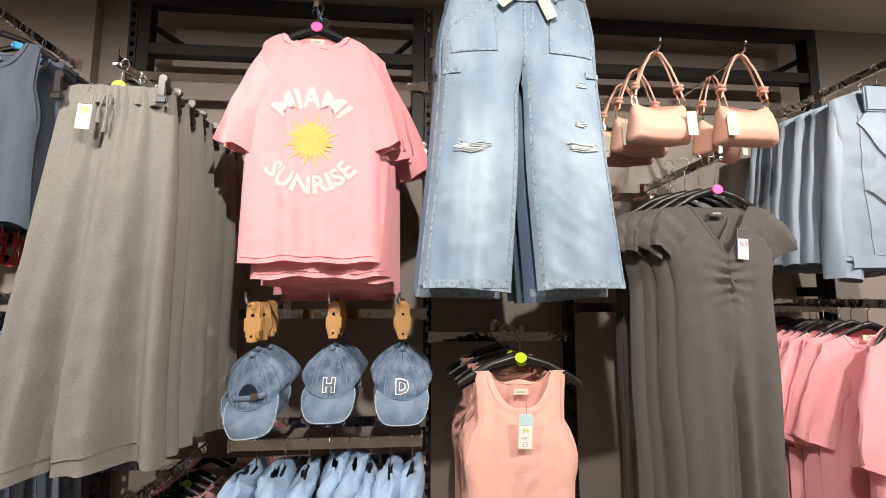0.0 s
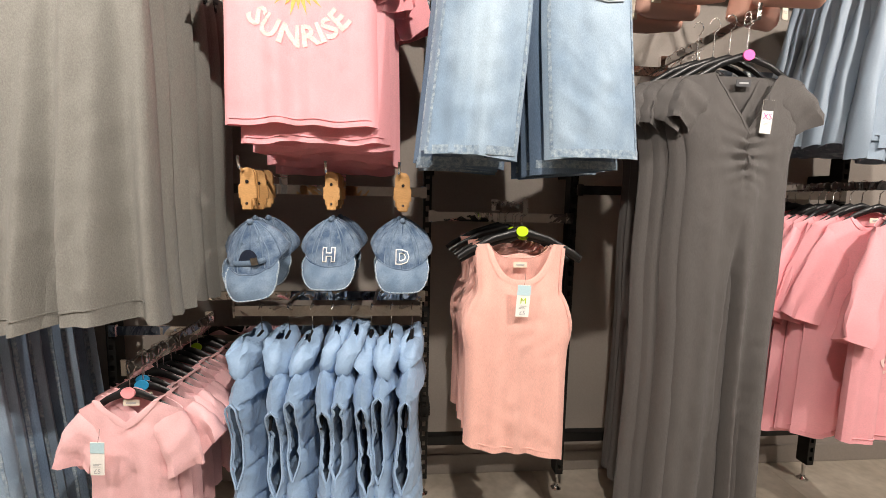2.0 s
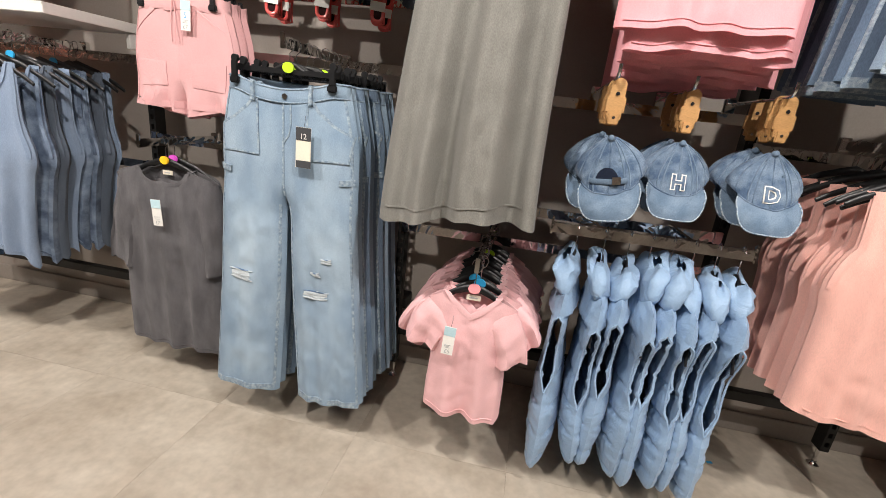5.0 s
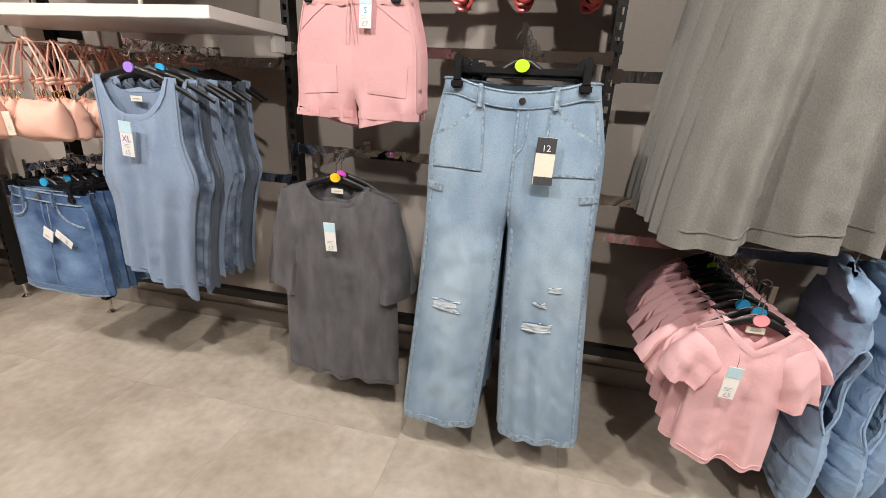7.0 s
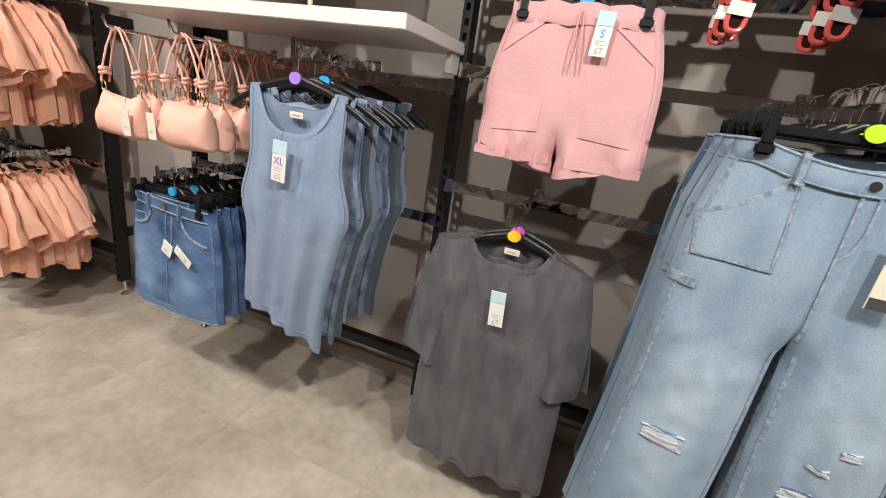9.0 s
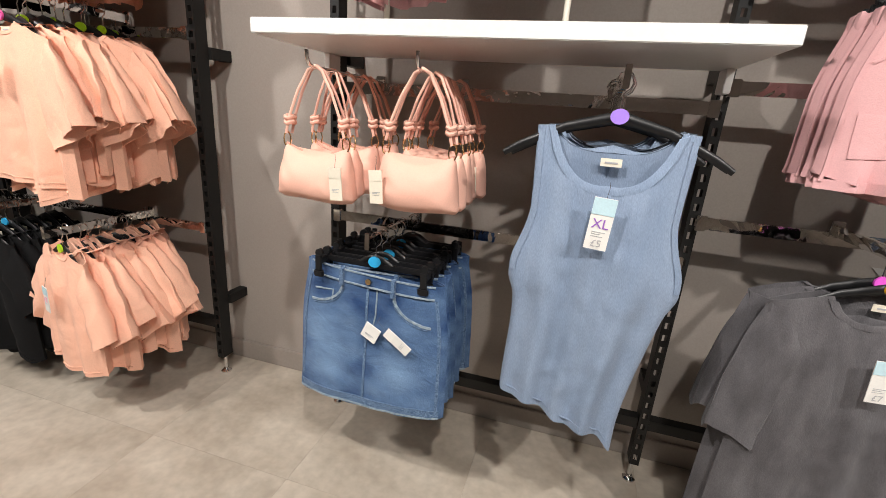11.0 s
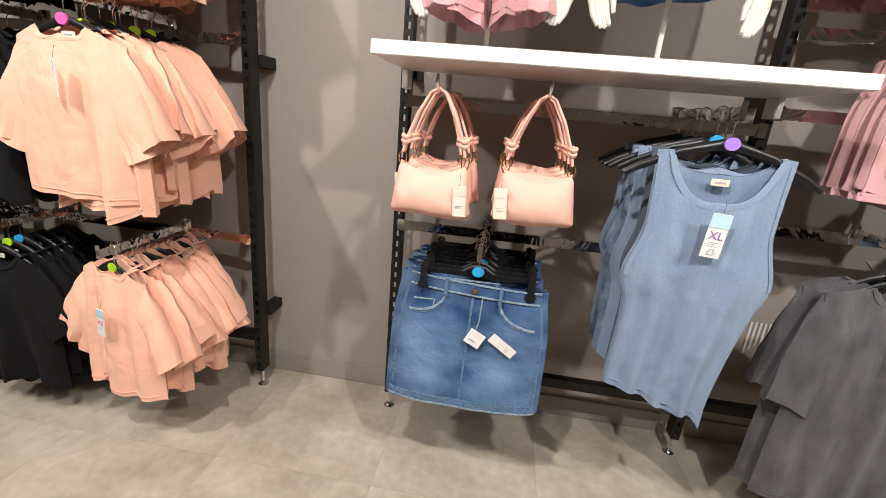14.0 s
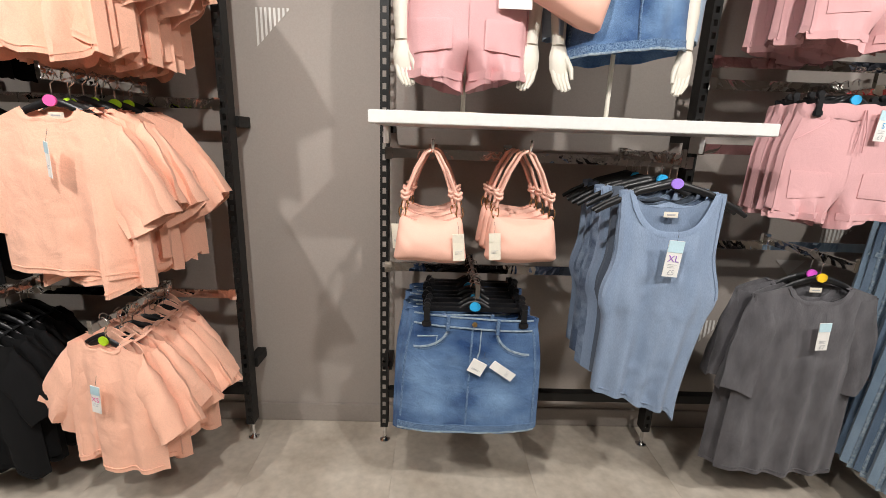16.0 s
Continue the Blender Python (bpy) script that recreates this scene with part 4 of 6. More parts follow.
# denim caps on wooden clips
def cap(letter, back=False, seed=0):
    g = thing("baseball_cap", "stonewashed denim baseball cap seen from its strap side" if back else ("stonewashed denim baseball cap with a white-edged letter %s" % letter if letter else "stonewashed denim baseball cap hung behind another"), "cap", "denim caps on peg hooks")
    wide = lambda t: 0.1 * math.sin(math.pi / 2 * min(1, t * 1.02)) ** 0.74 * (1 - 0.05 * ease(t, 0.88, 1.0))
    deep = lambda t: 0.074 * t ** 0.7

    def crown(a, t, k=1.0):
        """A point of the crown: a goes round it, t from the button down to the edge, which dips over the brim."""
        ca, sa = math.cos(a), math.sin(a)
        edge = -0.103 - 0.053 * max(0, -sa) ** 1.6
        near = (math.degrees(a) + 90) % 60
        near = min(near, 60 - near)
        pinch = 1 - 0.035 * math.exp(-(near / 5) ** 2) * ease(t, 0.02, 0.2)
        lump = (0.006 if back else 0.0028) * noise.noise(Vector((ca * 3 + seed, sa * 3, t * 5))) * ease(t, 0.1, 0.4)
        return Vector((k * pinch * wide(t) * ca, k * pinch * deep(t) * sa + lump, edge * t + lump))

    def on_front(x, z, off):
        t, a = 0.7, -math.pi / 2
        for _ in range(14):
            a = -math.acos(max(-0.95, min(0.95, x / wide(t))))
            t = max(0.12, min(1.0, z / (-0.103 - 0.053 * max(0, -math.sin(a)) ** 1.6)))
        p = crown(a, t)
        return Vector((x, p.y - off, z))
    bm = bmesh.new()
    n, ts = 60, [0.04, 0.1, 0.18, 0.27, 0.36, 0.45, 0.54, 0.63, 0.72, 0.81, 0.9, 1.0]
    rows = [[bm.verts.new(crown(2 * math.pi * k / n, t)) for k in range(n)] for t in ts]
    for p, q in zip(rows, rows[1:]):
        for k in range(n):
            bm.faces.new((p[k], p[(k + 1) % n], q[(k + 1) % n], q[k]))
    bm.faces.new(rows[0])
    part("crown", solid(bm, 0.0025), CAPM, g)

    def brim(u, t):
        root = crown(radians(-90 + 54 * u), 1.0)
        tip = Vector((0.08 * math.copysign(abs(u) ** 0.85, u), -0.112 + 0.03 * u * u, -0.222 + 0.045 * abs(u) ** 5))
        q = root.lerp(tip, t)
        q.y -= 0.012 * math.sin(math.pi * t) * (1 - 0.5 * u * u)
        q.x *= 1 + 0.07 * math.sin(math.pi * min(1, t * 1.2))
        return q
    bm = bmesh.new()
    rows = [[bm.verts.new(brim(u, j / 8)) for u in np.linspace(-1, 1, 25)] for j in range(9)]
    for p, q in zip(rows, rows[1:]):
        for k in range(24):
            bm.faces.new((p[k], p[k + 1], q[k + 1], q[k]))
    solid(bm, 0.004)
    part("brim", bm, CAPS, g, "paler stitched denim brim")
    part("top_button", tube(bmesh.new(), [(0, -0.008, -0.008), (0, -0.018, -0.004), (0, -0.021, -0.003)], [0.0095, 0.0085, 0.005], 12), CAPS, g)
    for a, w, mt in ((-150, 0.002, CAPM), (-124, 0.002, CAPS), (-115, 0.002, CAPS), (-90, 0.0022, CAPM), (-65, 0.002, CAPS), (-56, 0.002, CAPS), (-30, 0.002, CAPM)):
        part("panel_seam", tube(bmesh.new(), [crown(radians(a), t, 1.012) for t in np.linspace(0.08, 0.97, 12)], w, 5), mt, g)
    for a in (-112, -68):
        part("eyelet", disc(bmesh.new(), crown(radians(a), 0.42).x, crown(radians(a), 0.42).y - 0.003, crown(radians(a), 0.42).z, 0.0045, 0.003, 12), CAPS, g)
    part("brim_joint", tube(bmesh.new(), [crown(radians(-90 + 54 * u), 0.995, 1.01) for u in np.linspace(-1, 1, 19)], 0.0024, 5), CAPM, g)
    edge = [brim(-1, t) for t in np.linspace(0.1, 0.97, 6)] + [brim(u, 0.985) for u in np.linspace(-0.95, 0.95, 18)] + [brim(1, t) for t in np.linspace(0.97, 0.1, 6)]
    part("brim_edge", tube(bmesh.new(), edge, 0.0024, 5), CAPE, g, "frayed pale brim edge")
    if back:
        # the crown has no hole: a dark sheet paints the opening's shade
        arch = [on_front(0.031 * math.cos(t) - 0.006, -0.118 + 0.036 * math.sin(t), 0.004) for t in np.linspace(0, math.pi, 11)]
        bm = bmesh.new()
        bm.faces.new([bm.verts.new(p) for p in arch])
        solid(bm, 0.002)
        part("strap_opening", bm, HOLEM, g, "dark arched sheet painted as the shaded opening above the strap", smooth=False)
        part("strap", tube(bmesh.new(), [on_front(x, -0.116 - 0.004 * (1 - (x / 0.05) ** 2), 0.007) for x in np.linspace(-0.052, 0.048, 11)], 0.008, 6, 0.3), CAPS, g)
        b0 = on_front(0.02, -0.116, 0.012)
        part("buckle", boxes((b0.x - 0.011, b0.x + 0.011, b0.y - 0.003, b0.y + 0.001, b0.z - 0.011, b0.z + 0.011), bev=0.001), STEEL, g)
    elif letter:
        letters(letter, 0.056, LETW, g, lambda x, z: on_front(x, z - 0.118, 0.004), "letter_outline", 0.0042)
        letters(letter, 0.056, CAPM, g, lambda x, z: on_front(x, z - 0.118, 0.0055), "letter", 0.0012)
    return g


def wood_clip(label="pale wooden cap clip with two jaws"):
    w = thing("cap_hanger", label, "cap clip", "wooden clips that hold the caps")
    bm = boxes((-0.021, 0.021, -0.005, 0.006, -0.03, 0.004), (-0.026, 0.026, -0.0065, 0.007, -0.068, -0.026), (-0.02, 0.02, -0.0075, 0.006, -0.088, -0.064), bev=0.002)
    tube(bm, [(-0.0, -0.0048, 0.003), (0.0, 0.0058, 0.003)], 0.0205, 20)
    part("clip_plate", bm, WOODM, w)
    part("clip_jaw", boxes((-0.015, 0.015, -0.013, -0.005, -0.102, -0.07), bev=0.003), WOODM, w)
    # a dark disc on the plate paints the hole's shade
    part("peg_hole", disc(bmesh.new(), 0.0, -0.0085, -0.018, 0.005, 0.002), PLAST, w)
    part("rivet", disc(bmesh.new(), 0.0, -0.014, -0.082, 0.004, 0.002), STEEL, w)
    return w


for k, (cx, cy, cz, let) in enumerate([(-0.572, 1.25, 1.412, ""), (-0.345, 1.36, 1.412, "H"), (-0.112, 1.32, 1.412, "D")]):
    display_arm(cx, cz, cy - 0.02, True)
    protos = [cap(let, back=not let, seed=k), cap("", False, seed=k + 9)]
    yy = [cy + 0.02, cy + 0.115, cy + 0.2]
    stack(protos, cx + 0.012, cz - 0.145, yy, 0.015, 5, k)
    if not let:
        protos[0].matrix_basis = pose(cx + 0.02, yy[0], cz - 0.15, 6, 0, -10) @ Matrix.Rotation(radians(-9), 4, "Y")
    stack([wood_clip(), wood_clip()], cx + 0.012, cz - 0.02, [yy[0], yy[0] + 0.03, yy[1], yy[2]], 0.006, 6, k)


# padded waistcoats on a rail that runs along the wall
def vest(seed):
    g = thing("padded_waistcoat", "sky-blue padded sleeveless waistcoat hung side-on", "waistcoat", "padded waistcoats on one rail")
    rnd = random.Random(seed)
    zb = -0.86 + rnd.uniform(-0.03, 0.03)
    arm = -0.57 + rnd.uniform(-0.04, 0.03)
    edge = -0.265 + rnd.uniform(-0.02, 0.02)
    sw, tw = rnd.uniform(-0.025, 0.025), rnd.uniform(-0.008, 0.008)
    row = 0.105 + rnd.uniform(-0.006, 0.006)

    def crumple(p, s):
        f = 0.007 * noise.noise(Vector((p.x * 9, s * 2 + seed, p.z * 11)))
        f += 0.011 * (0.3 - abs(noise.noise(Vector((p.x * 17 + p.z * 6, s * 3 + seed, p.z * 22)))))
        return f + 0.006 * (0.25 - abs(noise.noise(Vector((p.x * 30 + p.z * 14, s + seed, p.z * 44 + p.x * 20)))))

    # the shell: two padded sheets, joined at the shoulders and under the arms, open round the arms
    half = curve_of((zb, 0.15), (zb + 0.05, 0.19), (arm - 0.08, 0.2), (arm + 0.04, 0.18), (-0.4, 0.165), (edge, 0.205), (-0.2, 0.195), (-0.15, 0.17))
    deep = curve_of((zb, 0.012), (zb + 0.03, 0.036), (zb + 0.1, 0.046), ((arm + zb) / 2, 0.053), (arm, 0.047), (-0.4, 0.028), (edge - 0.012, 0.027), (edge, 0.049), (-0.24, 0.04), (-0.2, 0.027), (-0.175, 0.016), (-0.14, 0.01))
    gap = lambda z: 0.0 if z > edge else 0.62 * ease(edge - z, -0.001, 0.02) * ease(z, arm, arm + 0.1)
    nu, nv = 44, 84
    bm = bmesh.new()
    for s in (-1, 1):
        grid = []
        for i in range(nu + 1):
            u = -1 + 2 * i / nu
            top = -0.118 - 0.075 * ease(abs(u), 0.3, 1.0)
            col = []
            for j in range(nv + 1):
                z = top + (zb + 0.02 * abs(u) - top) * j / nv
                x = half(z) * u
                e = gap(z)
                end = max(0, 1 - abs(u) ** 2.4) ** 0.62
                y = deep(z) * min(1, math.sqrt((top - z) / 0.045 + 1e-9)) * (e + (1 - e) * end)
                q = Vector((x, 0, z))
                quilt = math.exp(-(math.sin((z + 0.12 * x) * math.pi / row + seed) / 0.2) ** 2)
                if z < edge and y > 0.004:
                    y = y * (1 - 0.3 * quilt) + 0.75 * crumple(q, s) * min(1, y / 0.014)
                elif y > 0.004:
                    y += 0.45 * crumple(q, s)
                edge_dip = 0.012 * ease(abs(u), 0.75, 1) * math.sin(seed + 3 * z)
                col.append(bm.verts.new((x + edge_dip, s * y, z)))
            grid.append(col)
        for i in range(nu):
            for j in range(nv):
                f = (grid[i][j], grid[i + 1][j], grid[i + 1][j + 1], grid[i][j + 1])
                bm.faces.new(f if s < 0 else f[::-1])
    bmesh.ops.remove_doubles(bm, verts=bm.verts, dist=0.0006)
    for v in bm.verts:
        v.co.y += sw * (v.co.z + 0.1) + tw * math.sin(v.co.z * 9 + seed)
    part("padded_shell", solid(bm, 0.007), VESTM, g)
    for s in (-1, 1):
        zs = np.linspace(edge + 0.004, arm + 0.02, 22)
        for d in (-1, 1):
            pts = []
            for z in zs:
                y = deep(z) * gap(z - 0.004)
                pts.append((s * half(z), d * y + sw * (z + 0.1) + tw * math.sin(z * 9 + seed), z))
            part("armhole_binding", tube(bmesh.new(), pts, 0.0034, 8), VESTM, g)
    # the stand collar, flared and folded over
    bm = bmesh.new()
    rings = []
    lean, lift, slant = rnd.uniform(-0.03, 0.03), rnd.uniform(-0.024, 0.006), rnd.uniform(-0.5, 0.5)
    poke = rnd.uniform(-0.045, 0.0)
    for z, rx, ry in ((-0.186, 0.07, 0.012), (-0.178, 0.095, 0.02), (-0.166, 0.112, 0.031), (-0.15, 0.12, 0.04), (-0.13, 0.12, 0.045), (-0.108, 0.114, 0.045), (-0.094, 0.105, 0.04), (-0.085, 0.09, 0.03), (-0.081, 0.06, 0.015), (-0.08, 0.03, 0.005)):
        ring = []
        for k in range(32):
            a = 2 * math.pi * k / 32
            ca, sa = math.cos(a), math.sin(a)
            x, y = rx * math.copysign(abs(ca) ** 0.8, ca), 0.8 * ry * math.copysign(abs(sa) ** 0.8, sa)
            p = Vector((x, y, z))
            fold = noise.noise(Vector((x * 11 + z * 16, seed * 2.3, z * 30 - x * 9)))
            y += 1.5 * crumple(p * 1.2, 1 if y > 0 else -1) + lean * (z + 0.18) / 0.1 + math.copysign(0.022 * (0.22 - abs(fold)), y)
            ring.append(bm.verts.new((x - 0.012 + poke, y, z + lift * ease(z, -0.19, -0.1) + 0.22 * x + slant * y - 0.004 + 0.009 * math.sin(3 * a + seed))))
        rings.append(ring)
    for p, q in zip(rings, rings[1:]):
        for k in range(32):
            bm.faces.new((p[k], p[(k + 1) % 32], q[(k + 1) % 32], q[k]))
    for v in bm.verts:
        v.co.y += sw * (v.co.z + 0.1)
    part("collar", bm, VESTM, g, "thick folded padded collar")
    return g


rail = tagged(part("hang_rail", boxes((-0.665, -0.03, 1.394, 1.406, 0.93, 0.966), bev=0.002), CHROME, None, "chrome hang rail on two brackets"), "", "hang rail")
for rx in (-0.5, -0.2):
    part("bracket", boxes((rx - 0.006, rx + 0.006, 1.405, YP - 0.046, 0.945, 0.958), bev=0.001), CHROME, rail)
for rx in (-0.66, -0.033):
    part("end_stop", boxes((rx - 0.003, rx + 0.003, 1.392, 1.408, 0.925, 0.984), bev=0.001), CHROME, rail)
vests = [vest(21 + k) for k in range(8)]
hangs = [top_hanger("", 0.17, 0.088, 0.14), top_hanger("", 0.192, 0.088, 0.25)]
for k, vx in enumerate([-0.572, -0.482, -0.404, -0.336, -0.27, -0.204, -0.136, -0.064]):
    m = pose(vx, 1.4, 0.968, 0, 0, 90 + (-9, -4, -7, -2, -6, -3, -8, -6)[k])
    for ob, first in ((vests[k], True), (hangs[k % 2], k < 2)):
        if first:
            ob.matrix_basis = m
        else:
            copy_thing(ob, m)


# pale pink crop tees, low
def crop(seed, front):
    g, c = tee("crop_tee", "pale pink v-neck cropped t-shirt" + (" with a price tag" if front else ""), PALEPINK, "pale pink cropped tees on one arm", sh=-0.14, hw=0.124, length=0.405, shoulder=0.142, sl=(0.22, -0.28), sr=0.06, neck=0.075, scoop=0.105, seed=seed, depth=0.034, vee=True, category="t-shirt", front=front)
    if front:
        price_tag(g, -0.05, -0.07, -0.2, 0.036, 0.095, CARDB, "", "£5", INKPINK, 3)
    return g


AX, AY, AZ = -0.872, 1.18, 0.855
display_arm(AX, AZ, AY - 0.02)
ys = [AY, 1.225] + spread(1.27, 1.66, 10)
stack([crop(31, True), crop(32, False), crop(33, False)], AX, AZ, ys, 0.012, 3, 5)
stack([top_hanger(d, 0.135, 0.075, 0.082) for d in ["coral", "blue", "blue"] + [""] * 6 + ["lime", "", ""]], AX, AZ, ys, 0.012, 3, 5)


# ---- narrow bay: high jeans and peach tank tops ----
AX, AY, AZ = 0.262, 1.15, 2.53


def wide_jeans(seed, front):
    rips = ((-1, -0.165, -0.655, 0.1, 0.03), (1, 0.18, -0.648, 0.09, 0.022), (1, 0.175, -0.575, 0.035, 0.014), (1, 0.18, -0.45, 0.03, 0.014)) if front else ()
    g = pick(trousers("wide_leg_jeans", "light-wash wide-leg jeans with ripped knees" if front else "plain wide-leg denim jeans, faded blue", DENIMP if front else DENIMI, DENIMD, "light-wash jeans on display arms", -0.115, -0.40, -1.075 if front else -1.1, 0.215, 0.245, 0.315, 0.04, seed, front, rips))
    if front:
        price_tag(g, 0.045, -0.062, -0.155, 0.036, 0.1, CARDK, "", "", INK, -25, CARDC)
        price_tag(g, -0.02, -0.064, -0.16, 0.032, 0.075, CARDC, "", "", INK, 50, CARDC)
    return g


display_arm(AX, AZ, AY - 0.03)
ys = [AY, 1.235, 1.33, 1.43, 1.53]
stack([wide_jeans(41, True), wide_jeans(42, False)], AX, AZ, ys, 0.02, 4, 7)
stack([clip_hanger("lime", 0.17), clip_hanger("", 0.17)], AX, AZ, ys, 0.02, 4, 7)


def peach_tank(seed, front):
    g, c = tank("peach_tank_top", "peach ribbed sleeveless top" + (" with a price tag" if front else ""), PEACHT, "peach tank tops on one arm", -0.13, 0.148, 0.046, 0.125, -0.41, 0.182, 0.69, 0.172, seed, side_dip=-0.02, front=front)
    if front:
        price_tag(g, 0.0, -0.062, -0.25, 0.042, 0.1, CARDB, "M", "£5", INKLIME, 3)
    return g


AX, AY, AZ = 0.278, 1.275, 1.325
display_arm(AX, AZ, AY - 0.03)
ys = [AY] + spread(1.33, 1.64, 6)
stack([peach_tank(51, True), peach_tank(52, False), peach_tank(53, False)], AX, AZ, ys, 0.012, 5, 9)
ys = [AY, 1.3] + spread(1.33, 1.64, 8)
stack([top_hanger("lime", 0.2, 0.075, 0.09), top_hanger("lime", 0.2, 0.085, 0.09), top_hanger("", 0.2, 0.075, 0.09), top_hanger("", 0.19, 0.08, 0.1)], AX, AZ, ys, 0.012, 5, 9)


# ---- right bay: bags, dresses, jackets, sunrise tees ----
def bag(seed, tag=True):
    g = thing("shoulder_bag", "small peach faux-leather shoulder bag with knotted straps" + (" and a tag" if tag else ""), "handbag", "peach shoulder bags on peg hooks")
    bm = bmesh.new()
    n, m = 48, 18
    rows = []
    for j in range(m + 1):
        t = j / m
        tz = t - 0.03 * math.sin(2 * math.pi * t)
        z = -0.2 - 0.15 * tz
        w = (0.097 + 0.023 * t) * (1 - 0.1 * ease(t, 0.86, 1.0) ** 2 - 0.05 * ease(1 - t, 0.9, 1.0))
        d = 0.006 + 0.046 * math.sin(math.pi * (0.04 + 0.78 * t)) ** 0.9 - 0.022 * ease(t, 0.86, 1.0)
        row = []
        for k in range(n):
            a = 2 * math.pi * k / n
            ca, sa = math.cos(a), math.sin(a)
            x, y = w * math.copysign(abs(ca) ** (0.75 - 0.3 * t), ca), d * math.copysign(abs(sa) ** 0.75, sa)
            e = 1 - (x / w) ** 2
            sagz = 0.026 * e ** 1.3 * (1 - t) ** 1.5 - 0.005 * (1 - e) * t ** 3
            dent = 0.005 * noise.noise(Vector((x * 13, seed, z * 19))) + 0.004 * noise.noise(Vector((x * 30 + z * 20, seed, z * 26)))
            row.append(bm.verts.new((x, y + dent * math.copysign(min(1, d / 0.02), sa), z - sagz + 0.003 * math.sin(x * 30 + seed) * t)))
        rows.append(row)
    for a, b in zip(rows, rows[1:]):
        for k in range(n):
            bm.faces.new((a[k], a[(k + 1) % n], b[(k + 1) % n], b[k]))
    bm.faces.new(rows[0])
    bm.faces.new(rows[-1][::-1])
    part("bag_body", bm, BAGM, g)
    part("zip", tube(bmesh.new(), [(x, 0, -0.198 - 0.026 * max(0, 1 - (x / 0.096) ** 2) ** 1.3) for x in np.linspace(-0.095, 0.095, 12)], 0.004, 6), BAGS, g)
    for dy, mt in ((-0.012, BAGM), (0.014, BAGS)):
        pts = [(-0.088, dy, -0.172), (-0.078, dy, -0.13), (-0.05, dy * 0.8, -0.06), (-0.02, dy * 0.5, -0.008), (0, dy * 0.4, 0.004), (0.02, dy * 0.5, -0.008), (0.05, dy * 0.8, -0.06), (0.078, dy, -0.13), (0.088, dy, -0.172)]
        part("strap", tube(bmesh.new(), pts, 0.0041, 8, 0.8), mt, g)
    for s in (-1, 1):
        bm = bmesh.new()
        for dz in (0, 0.013):
            tube(bm, [(s * 0.082 + 0.010 * math.cos(a), 0.016 * math.sin(a), -0.142 + dz + 0.003 * math.cos(2 * a)) for a in np.linspace(0, 2 * math.pi, 13)], 0.006, 7, 1, False)
        part("strap_knot", bm, BAGM, g, "knotted strap end")
        ring = [(s * 0.09 + 0.011 * math.cos(a), -0.004, -0.188 + 0.02 * math.sin(a)) for a in np.linspace(0, 2 * math.pi, 15)]
        part("ring", tube(bmesh.new(), ring, 0.002, 6, 1, False), GOLD, g, "pale gold ring")
    if tag:
        price_tag(g, 0.085 if seed % 2 else -0.095, -0.056, -0.245, 0.036, 0.085, CARDC, "", "", INK, -4, CARDC)
    return g


def bag_hook(x, z, y, ys, seed):
    display_arm(x, z - 0.003, y - 0.035, True)
    stack([bag(seed), bag(seed + 1)], x, z - 0.006, ys, 0.012, 22, seed, 0.0)


bag_hook(0.805, 2.325, 1.3, [1.3, 1.43, 1.55], 61)
bag_hook(1.132, 2.33, 1.3, [1.3, 1.46], 64)


def long_dress(seed, front):
    g = thing("ruched_dress", "long charcoal v-neck dress with a ruched front" if front else "long charcoal jersey dress", "dress", "charcoal dresses on one arm")
    sh, zb = -0.2, -1.73
    nh = 0.52
    top = lambda drop: (lambda u: sh + 0.035 * (1 - abs(u)) - (drop * (1 - abs(u / nh)) ** 0.9 if abs(u) < nh else 0))
    half = curve_of((sh, 0.2), (-0.32, 0.2), (-0.46, 0.175), (-0.75, 0.182), (-1.1, 0.172), (zb, 0.185))
    c = Cloth(half, curve_of((sh, 0.02), (-0.4, 0.045), (zb, 0.05)), top(0.19), top(0.02), lambda u: zb + 0.02 * math.sin(4 * u + seed), seed, 6, 0.002, 0.04, 0.007)
    base_y = c.y

    def y(side, u, v, x, z):
        q = base_y(side, u, v, x, z)
        if side < 0 and front:
            # short gathers that fan out from a line down the middle
            fan = math.exp(-(x / 0.075) ** 2 - ((z + 0.44) / 0.085) ** 2)
            q -= 0.0085 * fan * math.sin(2 * math.pi * (z + 0.44) / (0.03 * (1 + 8 * abs(x)))) - 0.006 * math.exp(-(x / 0.012) ** 2) * ease(-z, 0.34, 0.4) * ease(z, -0.62, -0.5)
            q += 0.075 * math.exp(-(x / 0.016) ** 2) * ease(-z, 0.6, 1.0)
        return q
    c.y = y
    part("dress_body", c.mesh(90, 120) if front else c.mesh(36, 40, 0), DRESSM, g)
    for s in (-1, 1):
        part("sleeve", sleeve_mesh(s, 0.197, sh - 0.004, 0.262, -0.322, 0.066, 0.056, 0.034, 0.04, seed + s), DRESSM, g)
    if front:
        part("neck_edge", c.ribbon([(-0.104, sh + 0.012), (-0.05, sh - 0.08), (0, sh - 0.17), (0.05, sh - 0.08), (0.104, sh + 0.012)], 0.006, 0.002), DRESSM, g)
        part("ruching", c.ribbon([(0.0, -0.40), (0.004, -0.44), (0.0, -0.5)], 0.005, 0.004), DRESSM, g)
        neck_label(c, g, sh, 0.05, 0.022, CARDK)
        price_tag(g, 0.045, -0.055, -0.27, 0.036, 0.1, DRESSM, "XS", "", INKPINK, 3)
    return g


